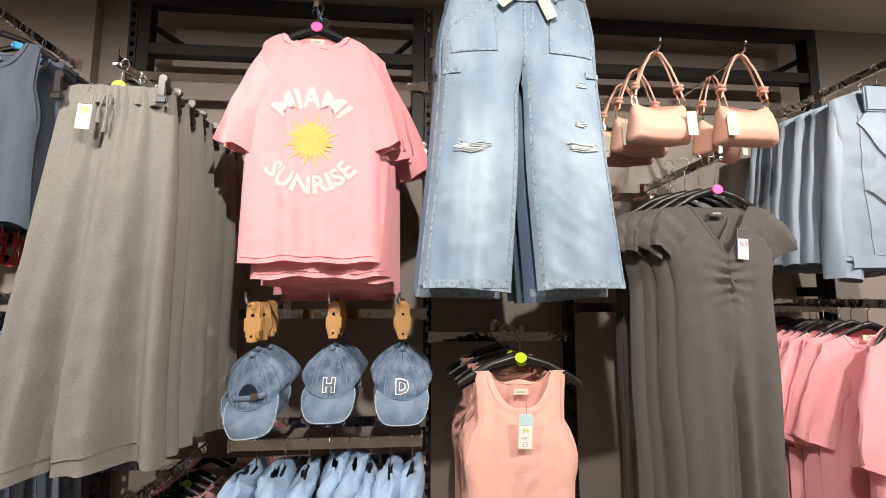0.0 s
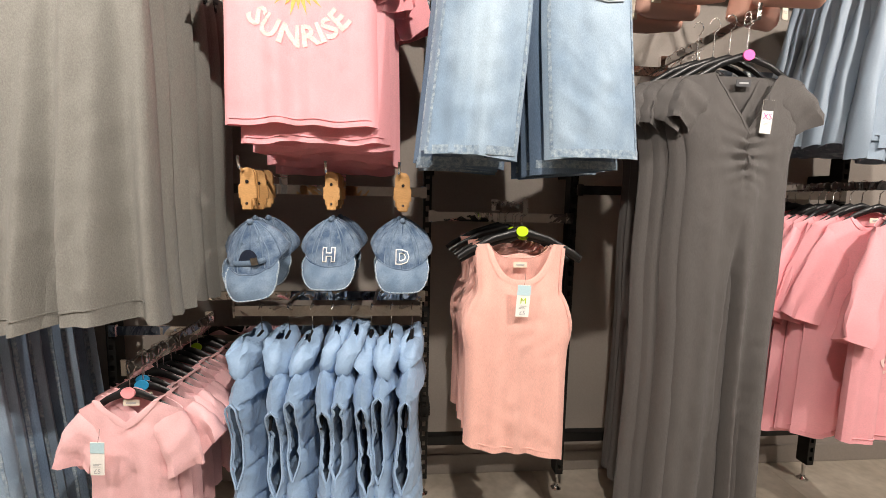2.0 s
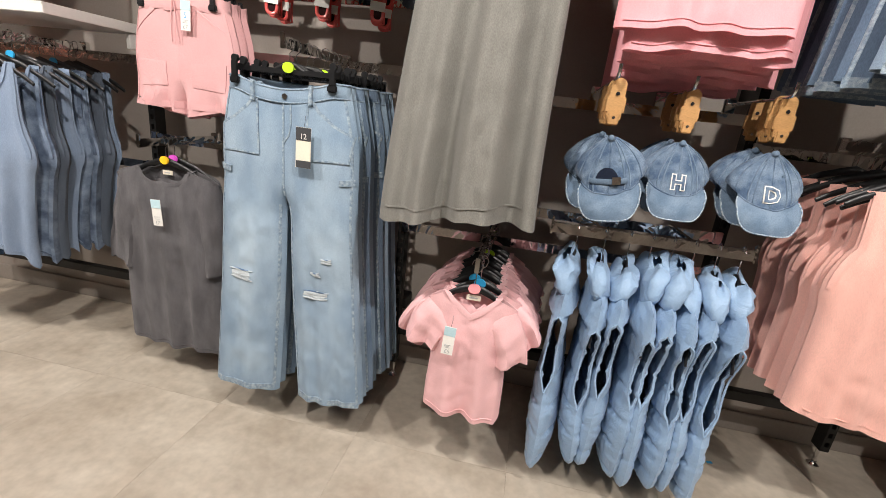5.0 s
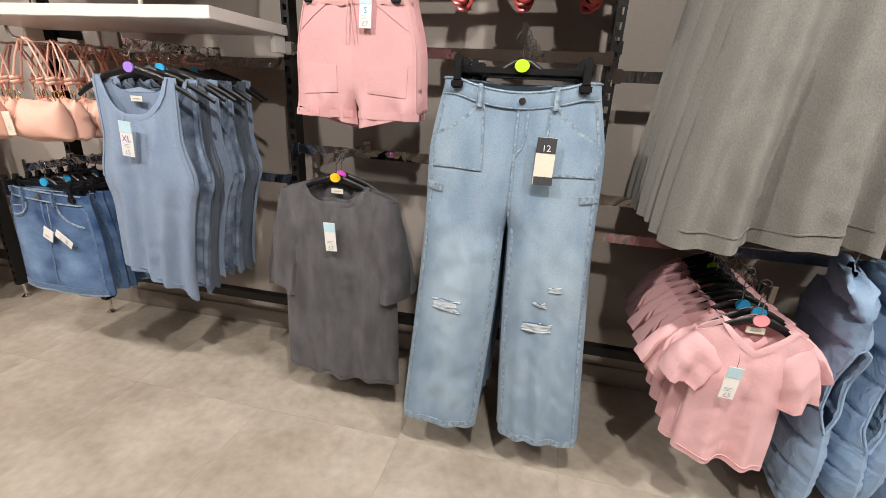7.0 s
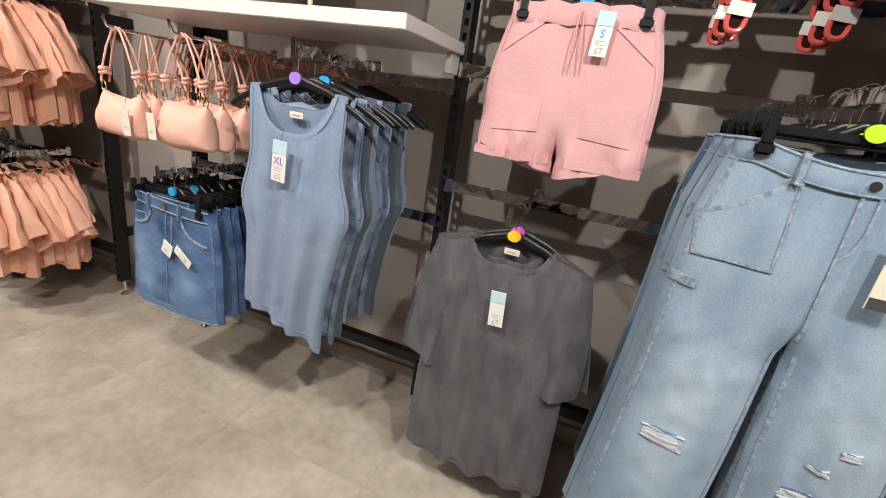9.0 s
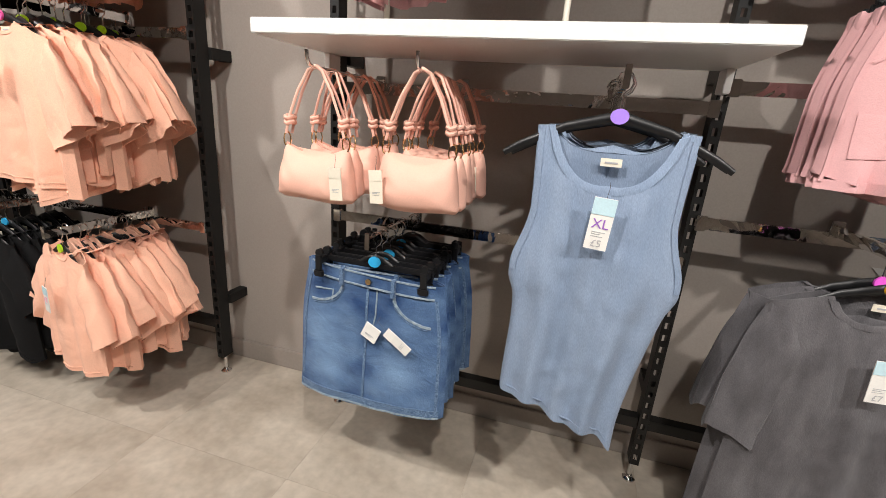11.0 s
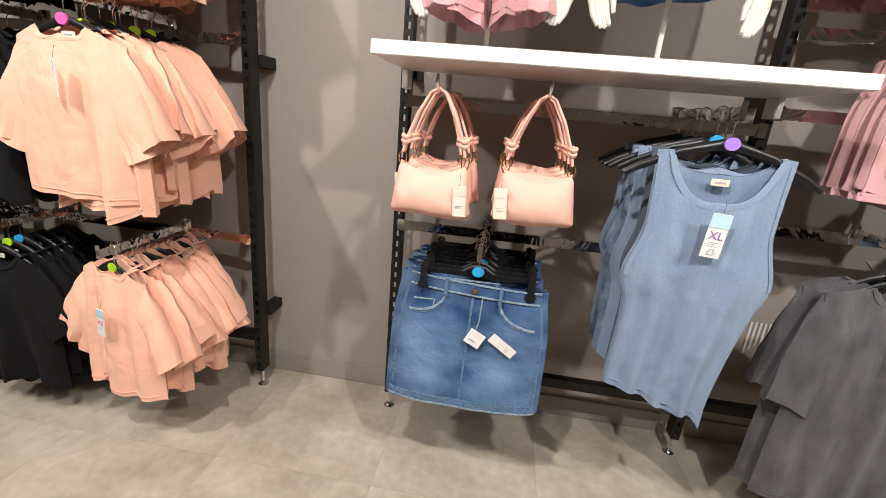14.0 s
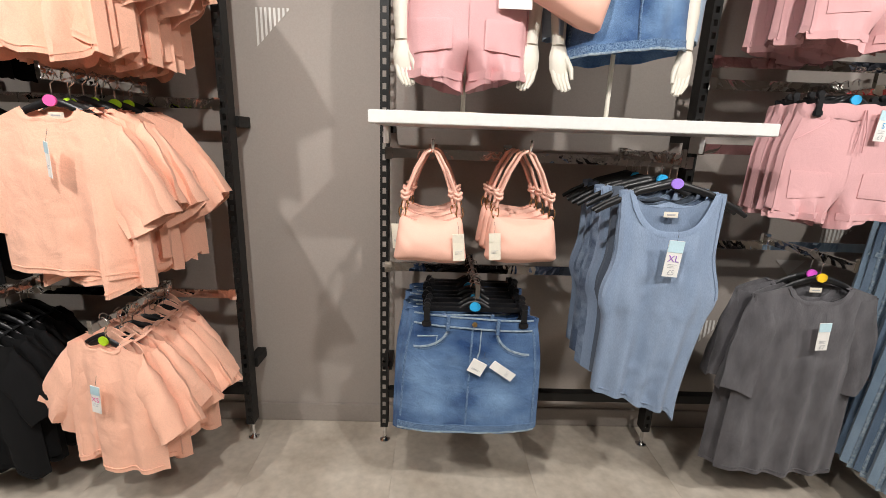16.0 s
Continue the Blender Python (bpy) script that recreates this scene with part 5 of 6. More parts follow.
AX, AY, AZ = 0.965, 1.25, 1.925
display_arm(AX, AZ, AY - 0.035)
ys = [AY, 1.28, 1.31, 1.345, 1.48, 1.53, 1.58, 1.62, 1.66]
dresses = [long_dress(71, True), long_dress(72, False), long_dress(73, False)]
dress_hangers = [top_hanger("pink", 0.178, 0.115, 0.092), top_hanger("", 0.178, 0.115, 0.092)]
for k, yy in enumerate(ys):
    # the nearest three are pushed aside, one less than the other
    m = pose(AX - (0, 0.036, 0.068, 0.1)[k] if k < 4 else AX + 0.006 * (k % 3 - 1), yy, AZ, 0, 0, (0, 2, -1, 2, 1, -2, 2, -1, 1)[k])
    for kinds, at in ((dresses, k if k < 3 else 1 + k % 2), (dress_hangers, min(k, 1))):
        if k == at:
            kinds[at].matrix_basis = m
        else:
            copy_thing(kinds[at], m)


def jacket(seed):
    g, c = tee("biker_jacket", "pale blue faux-leather cropped jacket with lapels", JACKM, "pale blue jackets on one arm", sh=-0.15, hw=0.225, length=0.6, shoulder=0.205, sl=(0.283, -0.8), sr=0.062, neck=0.08, scoop=0.16, seed=seed, depth=0.06, category="jacket", lab=False, front=seed == 81)
    for s in (-1, 1):
        part("lapel", c.patch([(s * 0.06, -0.13), (s * 0.15, -0.25), (s * 0.11, -0.33), (s * 0.012, -0.46), (s * 0.02, -0.3)], 0.009, 3), JACKM, g)
        part("collar_flap", boxes((s * 0.08 - 0.05, s * 0.08 + 0.05, -0.066, -0.05, -0.21, -0.115), bev=0.006), JACKM, g)
        part("pocket_zip", c.ribbon([(s * 0.07, -0.56), (s * 0.15, -0.5)], 0.007, 0.004), STEEL, g)
        part("panel_seam", c.ribbon([(s * 0.14, -0.22), (s * 0.15, -0.45), (s * 0.14, -0.75)], 0.005, 0.003), JACKM, g)
    part("front_zip", c.ribbon([(0.02, -0.32), (-0.02, -0.75)], 0.01, 0.006), STEEL, g)
    part("waistband", c.ribbon([(x, -0.755) for x in np.linspace(-0.2, 0.2, 10)], 0.04, 0.005), JACKM, g)
    return g


AX, AY, AZ = 1.68, 1.3, 2.31
display_arm(AX, AZ, AY - 0.06)
ys = [AY, 1.37, 1.44, 1.5, 1.56, 1.61, 1.66]
stack([jacket(81), jacket(82)], AX, AZ, ys, 0.01, 4, 13)
stack([top_hanger("", 0.19), top_hanger("", 0.19)], AX, AZ, ys, 0.01, 4, 13)

AX, AY, AZ = 1.515, 1.24, 1.425
display_arm(AX, AZ, AY - 0.04)
ys = [AY, 1.29] + spread(1.34, 1.66, 9)
stack([sunrise_tee(91, True), sunrise_tee(92, False), sunrise_tee(93, False), sunrise_tee(94, False), sunrise_tee(95, False)], AX, AZ, ys, 0.022, 9, 14)
stack([top_hanger("blue"), top_hanger("")], AX, AZ, ys, 0.022, 9, 14)
# the nearest has swung round on its hook
for ob in scene.collection.objects:
    if not ob.parent and (ob.matrix_basis.translation - Vector((AX, AY, AZ))).length < 0.001:
        ob.matrix_basis = pose(AX + 0.03, AY - 0.02, AZ, 0, 0, 20)


# ---- bay of the shorts, charcoal tees and low jeans ----
def fleece_shorts(seed, front):
    g, legs = trousers("fleece_shorts", "dusty pink fleece shorts with an elastic waist" + (" and a price tag" if front else ""), SHORTM, SHORTM, "dusty pink shorts on display arms", -0.085, -0.425, -0.48, 0.185, 0.226, 0.238, 0.003, seed, False, (), "shorts", 0.05, 0.045, True)
    for s in (-1, 1):
        part("pocket_edge", legs[s].ribbon([(s * 0.09, -0.13), (s * 0.19, -0.2)], 0.006, 0.003), SHORTM, g)
        part("flap_pocket", legs[s].patch([(s * 0.055, -0.31), (s * 0.055, -0.395), (s * 0.185, -0.405), (s * 0.19, -0.305)], 0.0035, 6), SHORTM, g)
    if front:
        for dx in (-0.008, 0.014):
            part("drawstring", tube(bmesh.new(), [(dx * 0.3, -0.06, -0.1), (dx, -0.066, -0.17), (dx * 1.4, -0.062, -0.24)], 0.0025, 6), SHORTM, g)
        price_tag(g, 0.062, -0.07, -0.1, 0.04, 0.1, CARDB, "S", "£7", DOTS["blue"], 3)
    return g


AX, AY, AZ = -2.125, 1.515, 1.66
display_arm(AX, AZ, AY - 0.06)
shorts_protos = [fleece_shorts(101, True), fleece_shorts(102, False)]
ys = [AY, 1.555, 1.595, 1.63]
stack(shorts_protos, AX, AZ, ys, 0.02, 4, 16)
ch = [clip_hanger("blue", 0.15, 0.055), clip_hanger("", 0.15, 0.055)]
stack(ch, AX, AZ, ys, 0.02, 4, 16)
AX2, AZ2 = -2.2, 2.24
display_arm(AX2, AZ2, 1.42)
for k, yy in enumerate((1.46, 1.53, 1.6, 1.66)):
    copy_thing(shorts_protos[1], pose(AX2 + 0.012 * (-1) ** k, yy, AZ2, 0, 0, 4 * (-1) ** k))
    copy_thing(ch[1], pose(AX2, yy, AZ2, 0, 0, 3 * (-1) ** k))


def grey_tee(seed, front):
    g, c = tee("charcoal_tee", "washed charcoal oversized t-shirt" + (" with a price tag" if front else ""), GREYTEE, "charcoal tees on one arm", sh=-0.155, hw=0.238, length=0.745, shoulder=0.232, sl=(0.284, -0.53), sr=0.07, neck=0.108, scoop=0.088, seed=seed, depth=0.042, a1=0.026, front=front, rough_hem=0.005)
    for s in (-1, 1):
        part("armhole_seam", c.ribbon([(s * (0.226 - 0.012 * math.sin(t * 2.2)), -0.158 - 0.2 * t) for t in np.linspace(0, 1, 9)], 0.005, 0.003), GREYTEE, g)
    if front:
        price_tag(g, 0.0, -0.07, -0.235, 0.042, 0.105, CARDB, "", "£7", INK, -3)
    return g


AX, AY, AZ = -2.172, 1.42, 1.068
display_arm(AX, AZ, 1.3)
ys = [AY, 1.465]
stack([grey_tee(111, True), grey_tee(112, False)], AX, AZ, ys, 0.0, 3, 17)
for ob in (bpy.data.objects["charcoal_tee.001"],):
    ob.matrix_basis = pose(AX - 0.02, 1.47, AZ, 0, 0, -4)
stack([top_hanger("yellow", 0.2), top_hanger("magenta", 0.2)], AX, AZ, ys, 0.0, 3, 17)


def low_jeans(seed, front):
    rips = ((-1, -0.165, -0.79, 0.085, 0.038), (1, 0.12, -0.82, 0.09, 0.032), (1, 0.125, -0.745, 0.035, 0.016), (1, 0.165, -0.69, 0.035, 0.014)) if front else ()
    g = pick(trousers("wide_leg_jeans", "light-wash wide-leg jeans with ripped knees and a tag" if front else "plain wide-leg denim jeans, faded blue", DENIMP if seed != 123 else DENIMI, DENIMD, "light-wash jeans on display arms", -0.12, -0.5, -1.265, 0.205, 0.245, 0.31, 0.04, seed, True, rips))
    if front:
        t = price_tag(g, 0.088, -0.07, -0.255, 0.05, 0.125, CARDK, "", "", INK, 1, CARDC, False)
        letters("12", 0.024, CARD, t, lambda x, z: Vector((x + 0.088, -0.0735, z - 0.283)))
        part("tag_foot", boxes((0.063, 0.113, -0.0722, -0.0712, -0.3795, -0.357)), CARDK, t, "charcoal price strip", smooth=False)
    return g


AX, AY, AZ = -1.552, 1.27, 1.44
display_arm(AX, AZ, AY - 0.04)
ys = [AY, 1.325, 1.385, 1.44, 1.5, 1.56, 1.615, 1.66]
stack([low_jeans(121, True), low_jeans(122, False), low_jeans(123, False)], AX, AZ, ys, 0.015, 3, 18)
stack([clip_hanger("lime", 0.165), clip_hanger("lime", 0.165), clip_hanger("", 0.165), clip_hanger("", 0.165)], AX, AZ, ys, 0.015, 3, 18)


def henley_tank(seed):
    g, c = tank("henley_tank_top", "slate-blue ribbed tank top with a button placket", SLATE, "slate-blue tank tops on one arm", -0.13, 0.15, 0.05, 0.1, -0.4, 0.165, 0.6, 0.165, seed)
    part("placket", c.ribbon([(0.0, -0.235), (0.0, -0.34)], 0.03, 0.004), SLATE, g)
    for z in (-0.25, -0.285, -0.32):
        part("button", disc(bmesh.new(), 0, c.surf(0, z, 0.008), z, 0.005, 0.004, 10), CARDK, g)
    return g


AX, AY, AZ = -1.47, 1.36, 2.40
display_arm(AX, AZ, AY - 0.04)
stack([henley_tank(131), henley_tank(132)], AX, AZ, [AY, 1.45, 1.54, 1.62], 0.012, 5, 19)
stack([top_hanger("magenta", 0.2), top_hanger("blue", 0.19)], AX, AZ, [AY, 1.45, 1.54, 1.62], 0.012, 5, 19)


def sunglasses(seed):
    g = thing("sunglasses", "coral-red sunglasses hung on a cream card with a white tag", "sunglasses", "red sunglasses on peg hooks")
    part("hang_card", boxes((-0.024, 0.024, 0.0, 0.0015, -0.062, 0.016), bev=0.0004), CARDC, g, "cream hanging card")
    part("card_mark", disc(bmesh.new(), 0.006, -0.0015, -0.006, 0.007, 0.001, 12), CARDK, g)
    for s in (-1, 1):
        pts = [(0.0 + 0.02 * math.copysign(abs(math.cos(a)) ** 0.75, math.cos(a)), -0.008, s * 0.034 + 0.028 * math.copysign(abs(math.sin(a)) ** 0.75, math.sin(a)) - 0.1) for a in np.linspace(0, 2 * math.pi, 21)]
        part("rim", tube(bmesh.new(), pts, 0.0062, 7, 1, False), REDM, g)
        part("lens", disc(bmesh.new(), 0, -0.008, s * 0.034 - 0.1, 0.019, 0.002, 16, 1.3), LENSM, g)
        part("temple", tube(bmesh.new(), [(0.016, -0.004, s * 0.06 - 0.1), (0.018, 0.012, s * 0.056 - 0.1), (0.006, 0.018, -s * 0.02 - 0.1), (-0.004, 0.02, -s * 0.06 - 0.1)], 0.0045, 6), REDM, g)
    part("bridge", tube(bmesh.new(), [(0.008, -0.01, -0.11), (0.014, -0.012, -0.1), (0.008, -0.01, -0.09)], 0.005, 6), REDM, g)
    part("tag", boxes((-0.028, 0.026, -0.0165, -0.015, -0.13, -0.1), bev=0.0005), CARD, g, "white paper tag")
    return g


glasses = [sunglasses(1), sunglasses(2)]
k = 0
for gx in (-1.78, -1.58, -1.37):
    display_arm(gx, 1.74, 1.54, True)
    for j, yy in enumerate((1.555, 1.59, 1.625, 1.665)):
        m = pose(gx + 0.006 * (-1) ** j, yy, 1.718 - 0.003 * j, 0, 5 * (-1) ** (j + k), 10 * (-1) ** j)
        if k < 2:
            glasses[k].matrix_basis = m
        else:
            copy_thing(glasses[k % 2], m)
        k += 1
cross_bar(-2.525, -1.275, 1.74)

# ---- shelf bay: shelf, bags, blue tanks, denim skirts, mannequins ----
shelf = tagged(new("display_shelf"), "thick white laminate display shelf on brackets", "shelf")
part("shelf_board", boxes((-3.775, -2.52, 1.305, 1.745, 1.46, 1.498), bev=0.002), SHELFM, shelf)
for sx in (-3.77, -2.55):
    part("shelf_bracket", boxes((sx, sx + 0.02, 1.66, YP - 0.031, 1.395, 1.459), bev=0.002), SHELFM, shelf)
bag_hook(-3.578, 1.388, 1.3, [1.305, 1.405, 1.48, 1.56, 1.63], 141)
bag_hook(-3.285, 1.393, 1.3, [1.31, 1.40, 1.47, 1.55, 1.62], 144)


def xl_tank(seed, front, material):
    g, c = tank("ribbed_tank_top", "washed blue ribbed tank top" + (" with an XL price tag" if front else ""), material, "blue tank tops on one arm", -0.115, 0.168, 0.038, 0.135, -0.46, 0.196 if front else 0.186, 0.725, 0.152 if front else 0.135, seed, side_dip=-0.045, lean=-0.03, a1=0.024 if front else 0.05, pinch=0.006, front=front)
    if front:
        price_tag(g, 0.0, -0.062, -0.255, 0.048, 0.115, CARDB, "XL", "£5", INKVIOL, 4)
    return g


AX, AY, AZ = -2.825, 1.285, 1.397
display_arm(AX, AZ, AY - 0.02)
ys = [AY, 1.345, 1.40, 1.46, 1.515, 1.57, 1.62, 1.66]
# darker materials on the rear tanks paint in the shade they hang in
stack([xl_tank(151, True, BLUETANK), xl_tank(152, False, TIEDYE_SHADED), xl_tank(153, False, SLATE), xl_tank(154, False, BLUETANK), xl_tank(155, False, TIEDYE_SHADED)], AX, AZ, ys, 0.02, 13, 20)
stack([top_hanger("violet", 0.24, 0.075, 0.1), top_hanger("", 0.24, 0.075, 0.1), top_hanger("blue", 0.24, 0.075, 0.1), top_hanger("", 0.24, 0.075, 0.1)], AX, AZ, ys, 0.012, 5, 20)


def denim_skirt(seed, front):
    g = thing("denim_skirt", "mid-blue denim mini skirt" + (" with folded paper tags" if front else ""), "skirt", "denim skirts on one arm")
    zt, zb = -0.115, -0.56
    half = curve_of((zt, 0.222), (zt - 0.17, 0.25), (zb, 0.262))
    c = Cloth(half, curve_of((zt, 0.035), (zb, 0.045)), lambda u: zt, lambda u: zt, lambda u: zb + 0.02 * u + 0.004 * math.sin(9 * u), seed, 4, 0.0015, 0.006, 0.006)
    part("skirt_body", c.mesh(54, 44) if front else c.mesh(30, 16, 0), DENIMM, g)
    w = Cloth(lambda z: 0.226, lambda z: 0.039, lambda u: zt + 0.004, lambda u: zt + 0.004, lambda u: zt - 0.04, seed, 3, 0.001, 0.001, 0.001)
    part("waistband", w.mesh(40, 3), DENIMM, g)
    part("hem", c.ribbon([(x, zb + 0.02 * x / 0.262 + 0.02) for x in np.linspace(-0.25, 0.25, 16)], 0.024, 0.003), DENIMS, g, "puckered stitched hem")
    part("frayed_edge", c.ribbon([(x, zb + 0.02 * x / 0.262 + 0.005) for x in np.linspace(-0.25, 0.25, 20)], 0.006, 0.004), DENIMD, g, "pale frayed hem edge")
    part("waist_edge", w.ribbon([(x, zt + 0.001) for x in np.linspace(-0.205, 0.205, 18)], 0.005, 0.003), DENIMD, g)
    part("waist_stitching", w.ribbon([(x, zt - 0.036) for x in np.linspace(-0.205, 0.205, 18)], 0.005, 0.003), DENIMD, g)
    part("centre_seam", c.ribbon([(0.0, zt - 0.04), (0.0, zb + 0.03)], 0.007, 0.003), DENIMS, g)
    part("fly_stitching", c.ribbon([(0.03, zt - 0.04), (0.03, zt - 0.12), (0.02, zt - 0.165), (0.0, zt - 0.19)], 0.004, 0.003), DENIMD, g)
    for s in (-1, 1):
        pk = [(s * (0.085 + 0.118 * (1 - math.cos(t))), zt - 0.04 - 0.085 * math.sin(t)) for t in np.linspace(0, 1.57, 8)]
        part("pocket_edge", c.ribbon(pk, 0.007, 0.003), DENIMD, g)
        part("pocket_bag", c.ribbon([(p[0] * 0.96, p[1] - 0.008) for p in pk], 0.003, 0.0025), DENIMS, g)
        part("side_seam", c.ribbon([(s * (half(z) - 0.02), z) for z in np.linspace(zt - 0.04, zb + 0.03, 14)], 0.008, 0.002), DENIMS, g)
        part("belt_loop", boxes((s * 0.085 - 0.006, s * 0.085 + 0.006, -0.05, -0.034, zt - 0.05, zt + 0.006), bev=0.0015), DENIMS, g)
    part("coin_pocket", c.ribbon([(-0.19, zt - 0.085), (-0.12, zt - 0.075), (-0.125, zt - 0.11)], 0.004, 0.003), DENIMD, g)
    part("button", disc(bmesh.new(), 0.005, -0.048, zt - 0.018, 0.009, 0.006, 14), GOLD, g, "brass-coloured button")
    if front:
        price_tag(g, 0.035, -0.052, zt - 0.15, 0.052, 0.052, CARD, "", "", INK, 24, CARD)
        price_tag(g, 0.075, -0.054, zt - 0.155, 0.032, 0.09, CARD, "", "", INK, -58, CARD)
    return g


AX, AY, AZ = -3.418, 1.355, 0.945
display_arm(AX, AZ, AY - 0.06)
ys = [AY, 1.40, 1.44, 1.485, 1.53, 1.575, 1.62, 1.665]
stack([denim_skirt(161, True), denim_skirt(162, False), denim_skirt(163, False)], AX - 0.022, AZ - 0.004, ys, 0.016, 5, 21)
front_skirt = bpy.data.objects["denim_skirt"]
front_skirt.matrix_basis = pose(AX, AY, AZ, 0, 1.5, -4)
stack([clip_hanger("blue", 0.165), clip_hanger("", 0.165), clip_hanger("blue", 0.165), clip_hanger("", 0.165)], AX, AZ, ys, 0.012, 3, 21)


def mannequin(x, y):
    """A headless half-figure on a pole: one plain mesh."""
    bm = bmesh.new()
    tube(bm, [(0, 0.02, 0.006), (0, 0.02, 0.3)], 0.008, 10)
    tube(bm, [(0, 0.02, 0), (0, 0.02, 0.008)], 0.09, 24)
    tube(bm, [(0, 0, 0.245), (0, 0, 0.26), (0, 0, 0.31), (0, 0, 0.42), (0, 0, 0.56), (0, 0, 0.72), (0, 0, 0.84), (0, 0, 0.88), (0, 0, 0.96)], [0.05, 0.11, 0.15, 0.165, 0.12, 0.15, 0.165, 0.09, 0.05], 22, 0.6)
    for s in (-1, 1):
        tube(bm, [(s * 0.17, 0, 0.84), (s * 0.2, 0.01, 0.7), (s * 0.215, 0, 0.55), (s * 0.212, -0.03, 0.38), (s * 0.206, -0.05, 0.22)], [0.045, 0.042, 0.035, 0.03, 0.021], 12)
        tube(bm, [(s * 0.206, -0.05, 0.23), (s * 0.204, -0.055, 0.19), (s * 0.2, -0.06, 0.15), (s * 0.197, -0.062, 0.125)], [0.02, 0.03, 0.031, 0.022], 12, 0.5)
        for k in range(4):
            f = -0.02 + 0.0135 * k
            tube(bm, [(s * (0.2 - f), -0.062, 0.145), (s * (0.194 - f * 0.9), -0.072, 0.112), (s * (0.182 - f * 0.75), -0.076 - 0.003 * k, 0.078 + 0.006 * abs(k - 1.5))], [0.0088, 0.0082, 0.0055], 8)
        tube(bm, [(s * 0.182, -0.06, 0.185), (s * 0.166, -0.075, 0.15), (s * 0.162, -0.082, 0.118)], [0.01, 0.0085, 0.0055], 8)
    m = tagged(part("mannequin", bm, MANNQ, None, "ivory headless half mannequin standing on the white shelf"), "", "mannequin", "mannequins on the white shelf")
    m.matrix_basis = pose(x, y, 1.4985)
    return m


mannequin(-3.48, 1.5)
mannequin(-2.98, 1.5)
sh = copy_thing(shorts_protos[1], pose(-3.48, 1.5, 2.08))
sh.scale = (0.9, 2.5, 1.0)
tagged(sh, "dusty pink fleece shorts worn by a mannequin")
ds = copy_thing(bpy.data.objects["denim_skirt.001"], pose(-2.965, 1.5, 2.255))
ds.scale = (0.78, 2.9, 1.0)
tagged(ds, "mid-blue denim mini skirt worn by a mannequin")
mt = tee("peach_display_tee", "pink sweatshirt worn by a mannequin", SHORTM, "tops worn by the mannequins", sh=0, hw=0.19, length=0.42, shoulder=0.18, sl=(0.245, -0.26), sr=0.075, seed=171, depth=0.115, lab=False)[0]
mt.matrix_basis = pose(-3.48, 1.5, 2.33)
mt.name = "sweatshirt"
mj, mc = tee("denim_shirt", "pale blue long-sleeved jacket worn by a mannequin", JACKM, "tops worn by the mannequins", sh=0, hw=0.19, length=0.4, shoulder=0.18, sl=(0.235, -0.26), sr=0.07, seed=172, depth=0.115, category="jacket", lab=False)
for s in (-1, 1):
    part("lower_sleeve", sleeve_mesh(s, 0.245, -0.2, 0.252, -0.585, 0.055, 0.042, 0.05, 0.042, 5 + s), JACKM, mj)
mj.matrix_basis = pose(-2.98, 1.49, 2.33)
mb = bag(173, False)
mb.matrix_basis = pose(-3.06, 1.37, 2.10, 0, 24, 0)
tagged(mb, "small peach shoulder bag worn by a mannequin")
sg = thing("sign_card", "small white card hung on a mannequin", "sign")
part("card", boxes((-0.05, 0.05, -0.0015, 0.0015, 0, 0.15), bev=0.0005), CARD, sg)
part("printed_mark", boxes((-0.004, 0.004, -0.003, -0.002, 0.06, 0.1)), INK, sg, smooth=False)
sg.matrix_basis = pose(-3.345, 1.37, 1.80)

# ---- peach and black tees ----
def peach_tee(seed, front, low):
    if low:
        g, c = tee("peach_crop_tee", "peach cropped cotton tee" + (" with a price tag" if front else ""), PEACH, "peach cropped tees on one arm", sh=-0.11, hw=0.178 + 0.008 * (seed % 3), length=0.45 + (0 if front else 0.02 * (seed % 3 - 1)), shoulder=0.145, sl=(0.295, -0.38), sr=0.086, neck=0.075, scoop=0.06, seed=seed, depth=0.05, a1=0.045, front=front)
    else:
        g, c = tee("peach_boxy_tee", "peach boxy cotton tee" + (" with a price tag" if front else ""), PEACH, "peach boxy tees on display arms", sh=-0.145, hw=0.215, length=0.46 + (0 if front else 0.022 * (seed % 3 - 0.6)), shoulder=0.17, sl=(0.325, -0.415), sr=0.094, neck=0.08, scoop=0.06, seed=seed, depth=0.05, a1=0.045, front=front)
    if front:
        t = price_tag(g, 0.03, -0.085, -0.2, 0.036, 0.1, CARDB, "XS" if low else "", "", INKPINK, 5 if low else 6, CARD)
        if not low:
            # this tag has turned almost edge-on
            t.matrix_basis = Matrix.Translation((0.03, -0.085, 0)) @ Matrix.Rotation(radians(-38), 4, "Z") @ Matrix.Translation((-0.03, 0.085, 0))
    return g


AX = -4.68
boxy = [peach_tee(181, True, False), peach_tee(182, False, False), peach_tee(183, False, False), peach_tee(184, False, False), peach_tee(185, False, False), peach_tee(186, False, False)]
tops = [top_hanger("pink", 0.18), top_hanger("", 0.16), top_hanger("lime", 0.16), top_hanger("", 0.16)]
ys = spread(1.285, 1.675, 15)
display_arm(AX, 1.575, 1.255)
stack(boxy, AX, 1.575, ys, 0.03, 17, 22, 0.012)
stack(tops, AX, 1.575, ys, 0.03, 17, 22, 0.012)
display_arm(AX - 0.01, 2.245, 1.255)
rnd = random.Random(4)
for k, yy in enumerate(spread(1.285, 1.675, 12)):
    copy_thing(boxy[1 + k % 5], pose(AX - 0.01 + rnd.uniform(-0.012, 0.012), yy, 2.245, 0, 0, rnd.uniform(-5, 5)))
    copy_thing(tops[1], pose(AX - 0.01, yy, 2.245, 0, 0, rnd.uniform(-3, 3)))
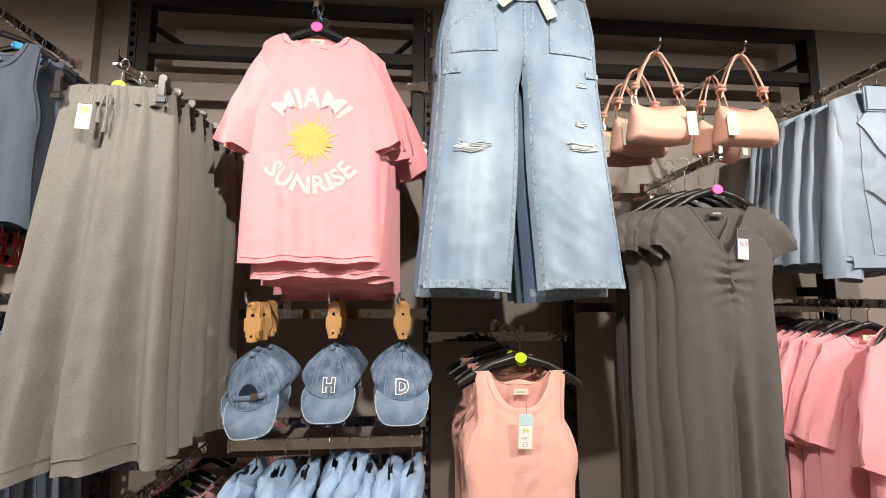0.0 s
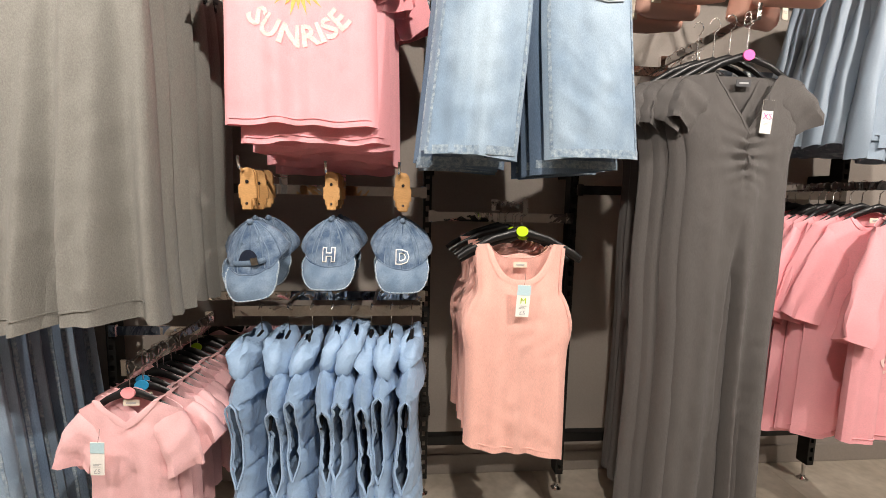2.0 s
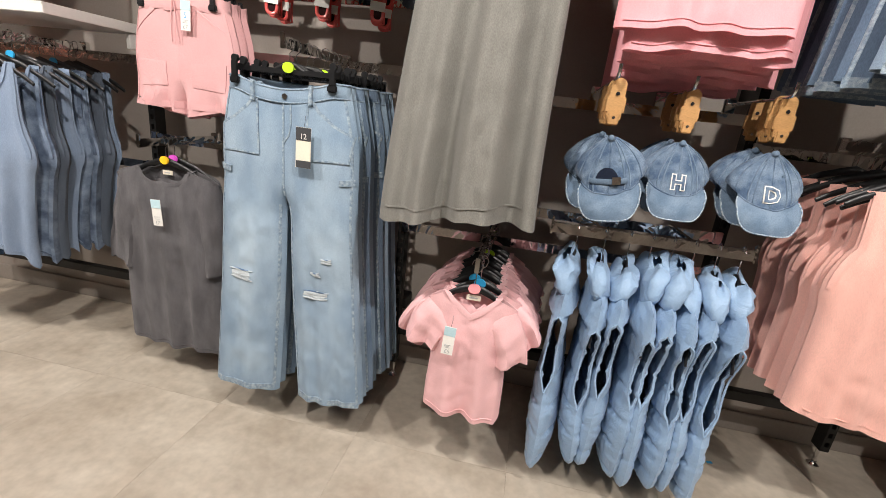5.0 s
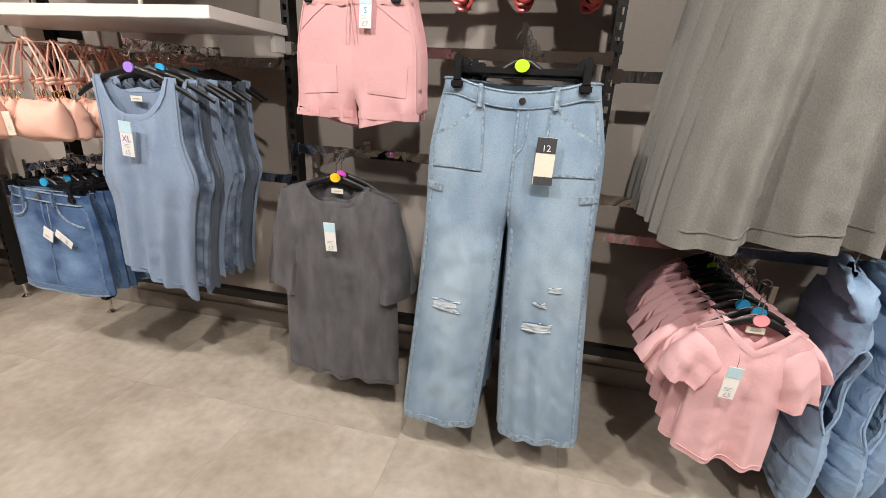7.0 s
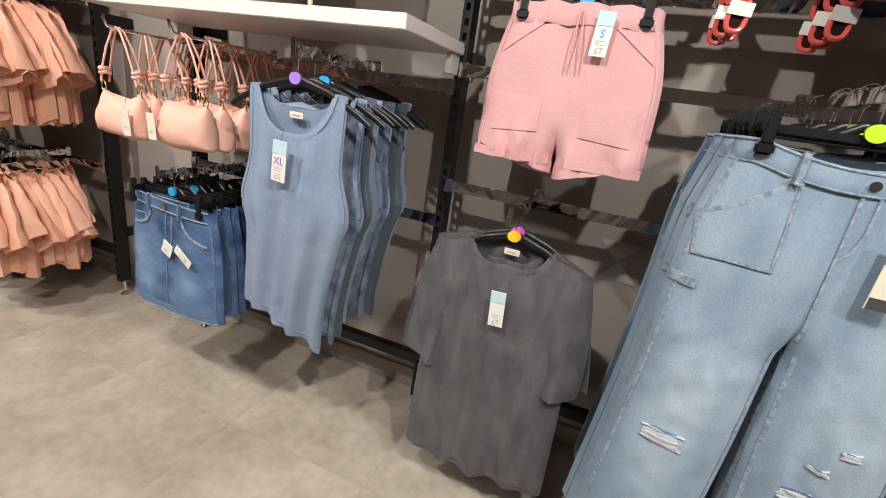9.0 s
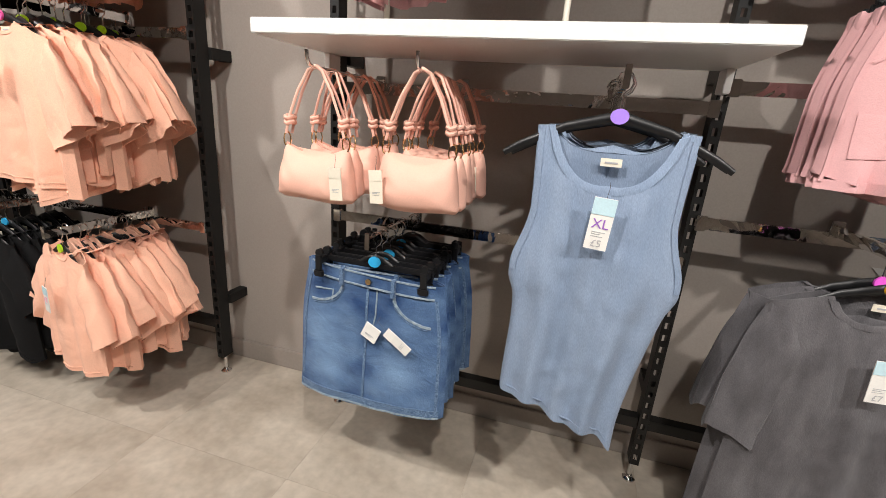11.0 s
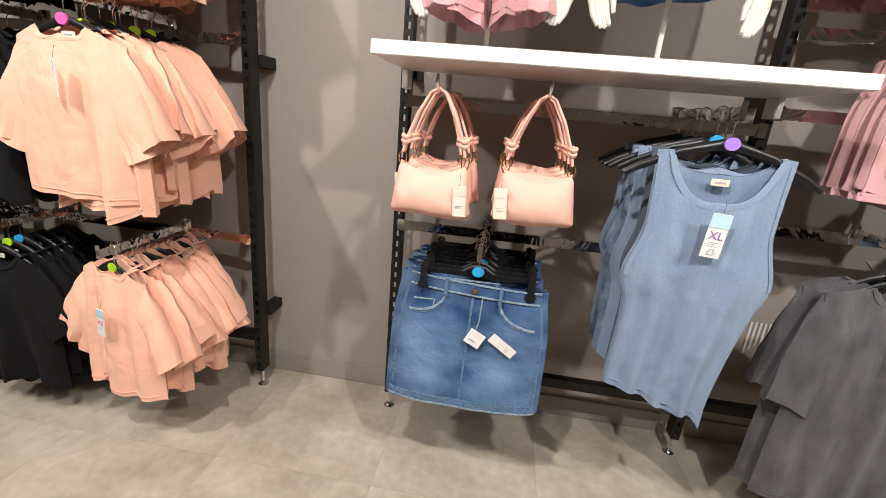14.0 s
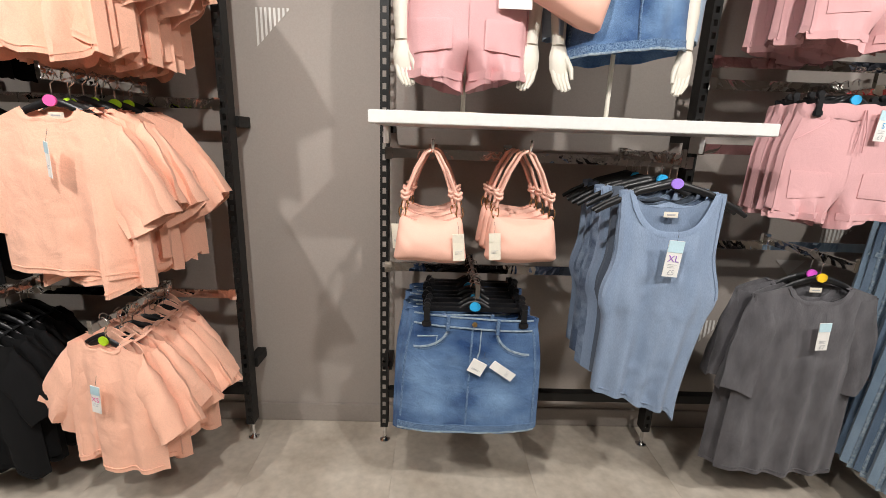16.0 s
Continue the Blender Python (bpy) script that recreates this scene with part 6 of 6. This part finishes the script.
low = [peach_tee(191, True, True), peach_tee(192, False, True), peach_tee(193, False, True), peach_tee(194, False, True), peach_tee(195, False, True), peach_tee(196, False, True)]
ys = spread(1.33, 1.675, 14)
display_arm(AX, 0.792, 1.275)
stack(low, AX + 0.01, 0.792, ys, 0.03, 18, 23, 0.012)
low[0].matrix_basis = pose(AX + 0.005, 1.325, 0.792, 0, 0, -14)
low_hangers = [top_hanger("lime", 0.135, 0.065, 0.082), top_hanger("", 0.135, 0.065, 0.082)]
stack(low_hangers, AX + 0.01, 0.792, ys, 0.03, 18, 23, 0.012)
low_hangers[0].matrix_basis = low[0].matrix_basis.copy()


def black_tee(seed):
    return pick(tee("black_tee", "plain black cotton tee on a hanger", BLACKJ, "black tees on display arms", seed=seed, sh=-0.145, hw=0.205, length=0.5, shoulder=0.17, sl=(0.275, -0.42), sr=0.07, depth=0.05, a1=0.03, front=False))


blacks = [black_tee(201), black_tee(202)]
bh = [top_hanger("yellow", 0.17), top_hanger("lime", 0.16), top_hanger("blue", 0.16), top_hanger("", 0.16)]
for j, (bx, bz) in enumerate(((-5.22, 0.80), (-5.22, 1.56), (-6.05, 1.56), (-6.3, 0.80), (-5.22, 2.24))):
    display_arm(bx, bz, 1.33)
    for k, yy in enumerate(spread(1.37, 1.66, 7)):
        m = pose(bx + rnd.uniform(-0.01, 0.01), yy, bz, 0, 0, rnd.uniform(-5, 5))
        if j == 0 and k < 2:
            blacks[k].matrix_basis = m
        else:
            copy_thing(blacks[k % 2], m)
        if j == 0 and k < 4:
            bh[k].matrix_basis = m
        else:
            copy_thing(bh[(k + j) % 4 if k < 2 else 3], m)

# striped tops beyond the black tees
STRIPEM, sn, sl_, sb = nodes_of("black_and_white_striped_jersey")
s_co = sn.new("ShaderNodeTexCoord")
s_wave = sn.new("ShaderNodeTexWave")
s_wave.bands_direction = "Z"
s_wave.inputs["Scale"].default_value, s_wave.inputs["Distortion"].default_value = 13.0, 0.25
s_ramp = sn.new("ShaderNodeValToRGB")
s_ramp.color_ramp.elements[0].position, s_ramp.color_ramp.elements[1].position = 0.44, 0.52
s_ramp.color_ramp.elements[0].color, s_ramp.color_ramp.elements[1].color = (0.012, 0.012, 0.013, 1), (0.62, 0.6, 0.57, 1)
sl_.new(s_co.outputs["Object"], s_wave.inputs["Vector"])
sl_.new(s_wave.outputs["Fac"], s_ramp.inputs[0])
sl_.new(s_ramp.outputs[0], sb.inputs["Base Color"])
sb.inputs["Roughness"].default_value = 0.95
display_arm(-5.76, 0.81, 1.34)
striped = [pick(tee("striped_top", "black and white striped jersey top on a hanger", STRIPEM, "striped tops on one arm", seed=211 + k, sh=-0.145, hw=0.2, length=0.56, shoulder=0.17, sl=(0.25, -0.56), sr=0.055, depth=0.045, a1=0.02, front=False, rough_hem=0.006)) for k in range(5)]
for k, ob in enumerate(striped):
    ob.matrix_basis = pose(-5.76 + 0.01 * (-1) ** k, 1.38 + 0.06 * k, 0.81, 0, 0, 4 * (-1) ** k)
    copy_thing(bh[3], ob.matrix_basis)

# litter on the floor
sc = part("paper_scrap", boxes((-0.012, 0.012, -0.006, 0.006, 0, 0.003), bev=0.001), DOTS["blue"])
sc.matrix_basis = pose(0.16, 1.62, 0.001, 0, 0, 12)
tagged(sc, "tiny blue scrap of paper on the floor", "litter")

# floor tiles, nearest the walk
TILE = 0.61
tile_meshes = []
for k in range(3):
    bm = boxes((0.0004, TILE - 0.0004, 0.0004, TILE - 0.0004, -0.006, 0.0))
    me = bpy.data.meshes.new("tile")
    bm.to_mesh(me)
    bm.free()
    me.materials.append(FLOORM)
    tile_meshes.append(me)
k = 0
for i in range(21):
    for j in range(11):
        t = new("tile", tile_meshes[k % 3])
        t.parent = floor
        t.location = (X0 + i * TILE, WALL - 0.02 - (j + 1) * TILE + 0.02, 0)
        k += 1
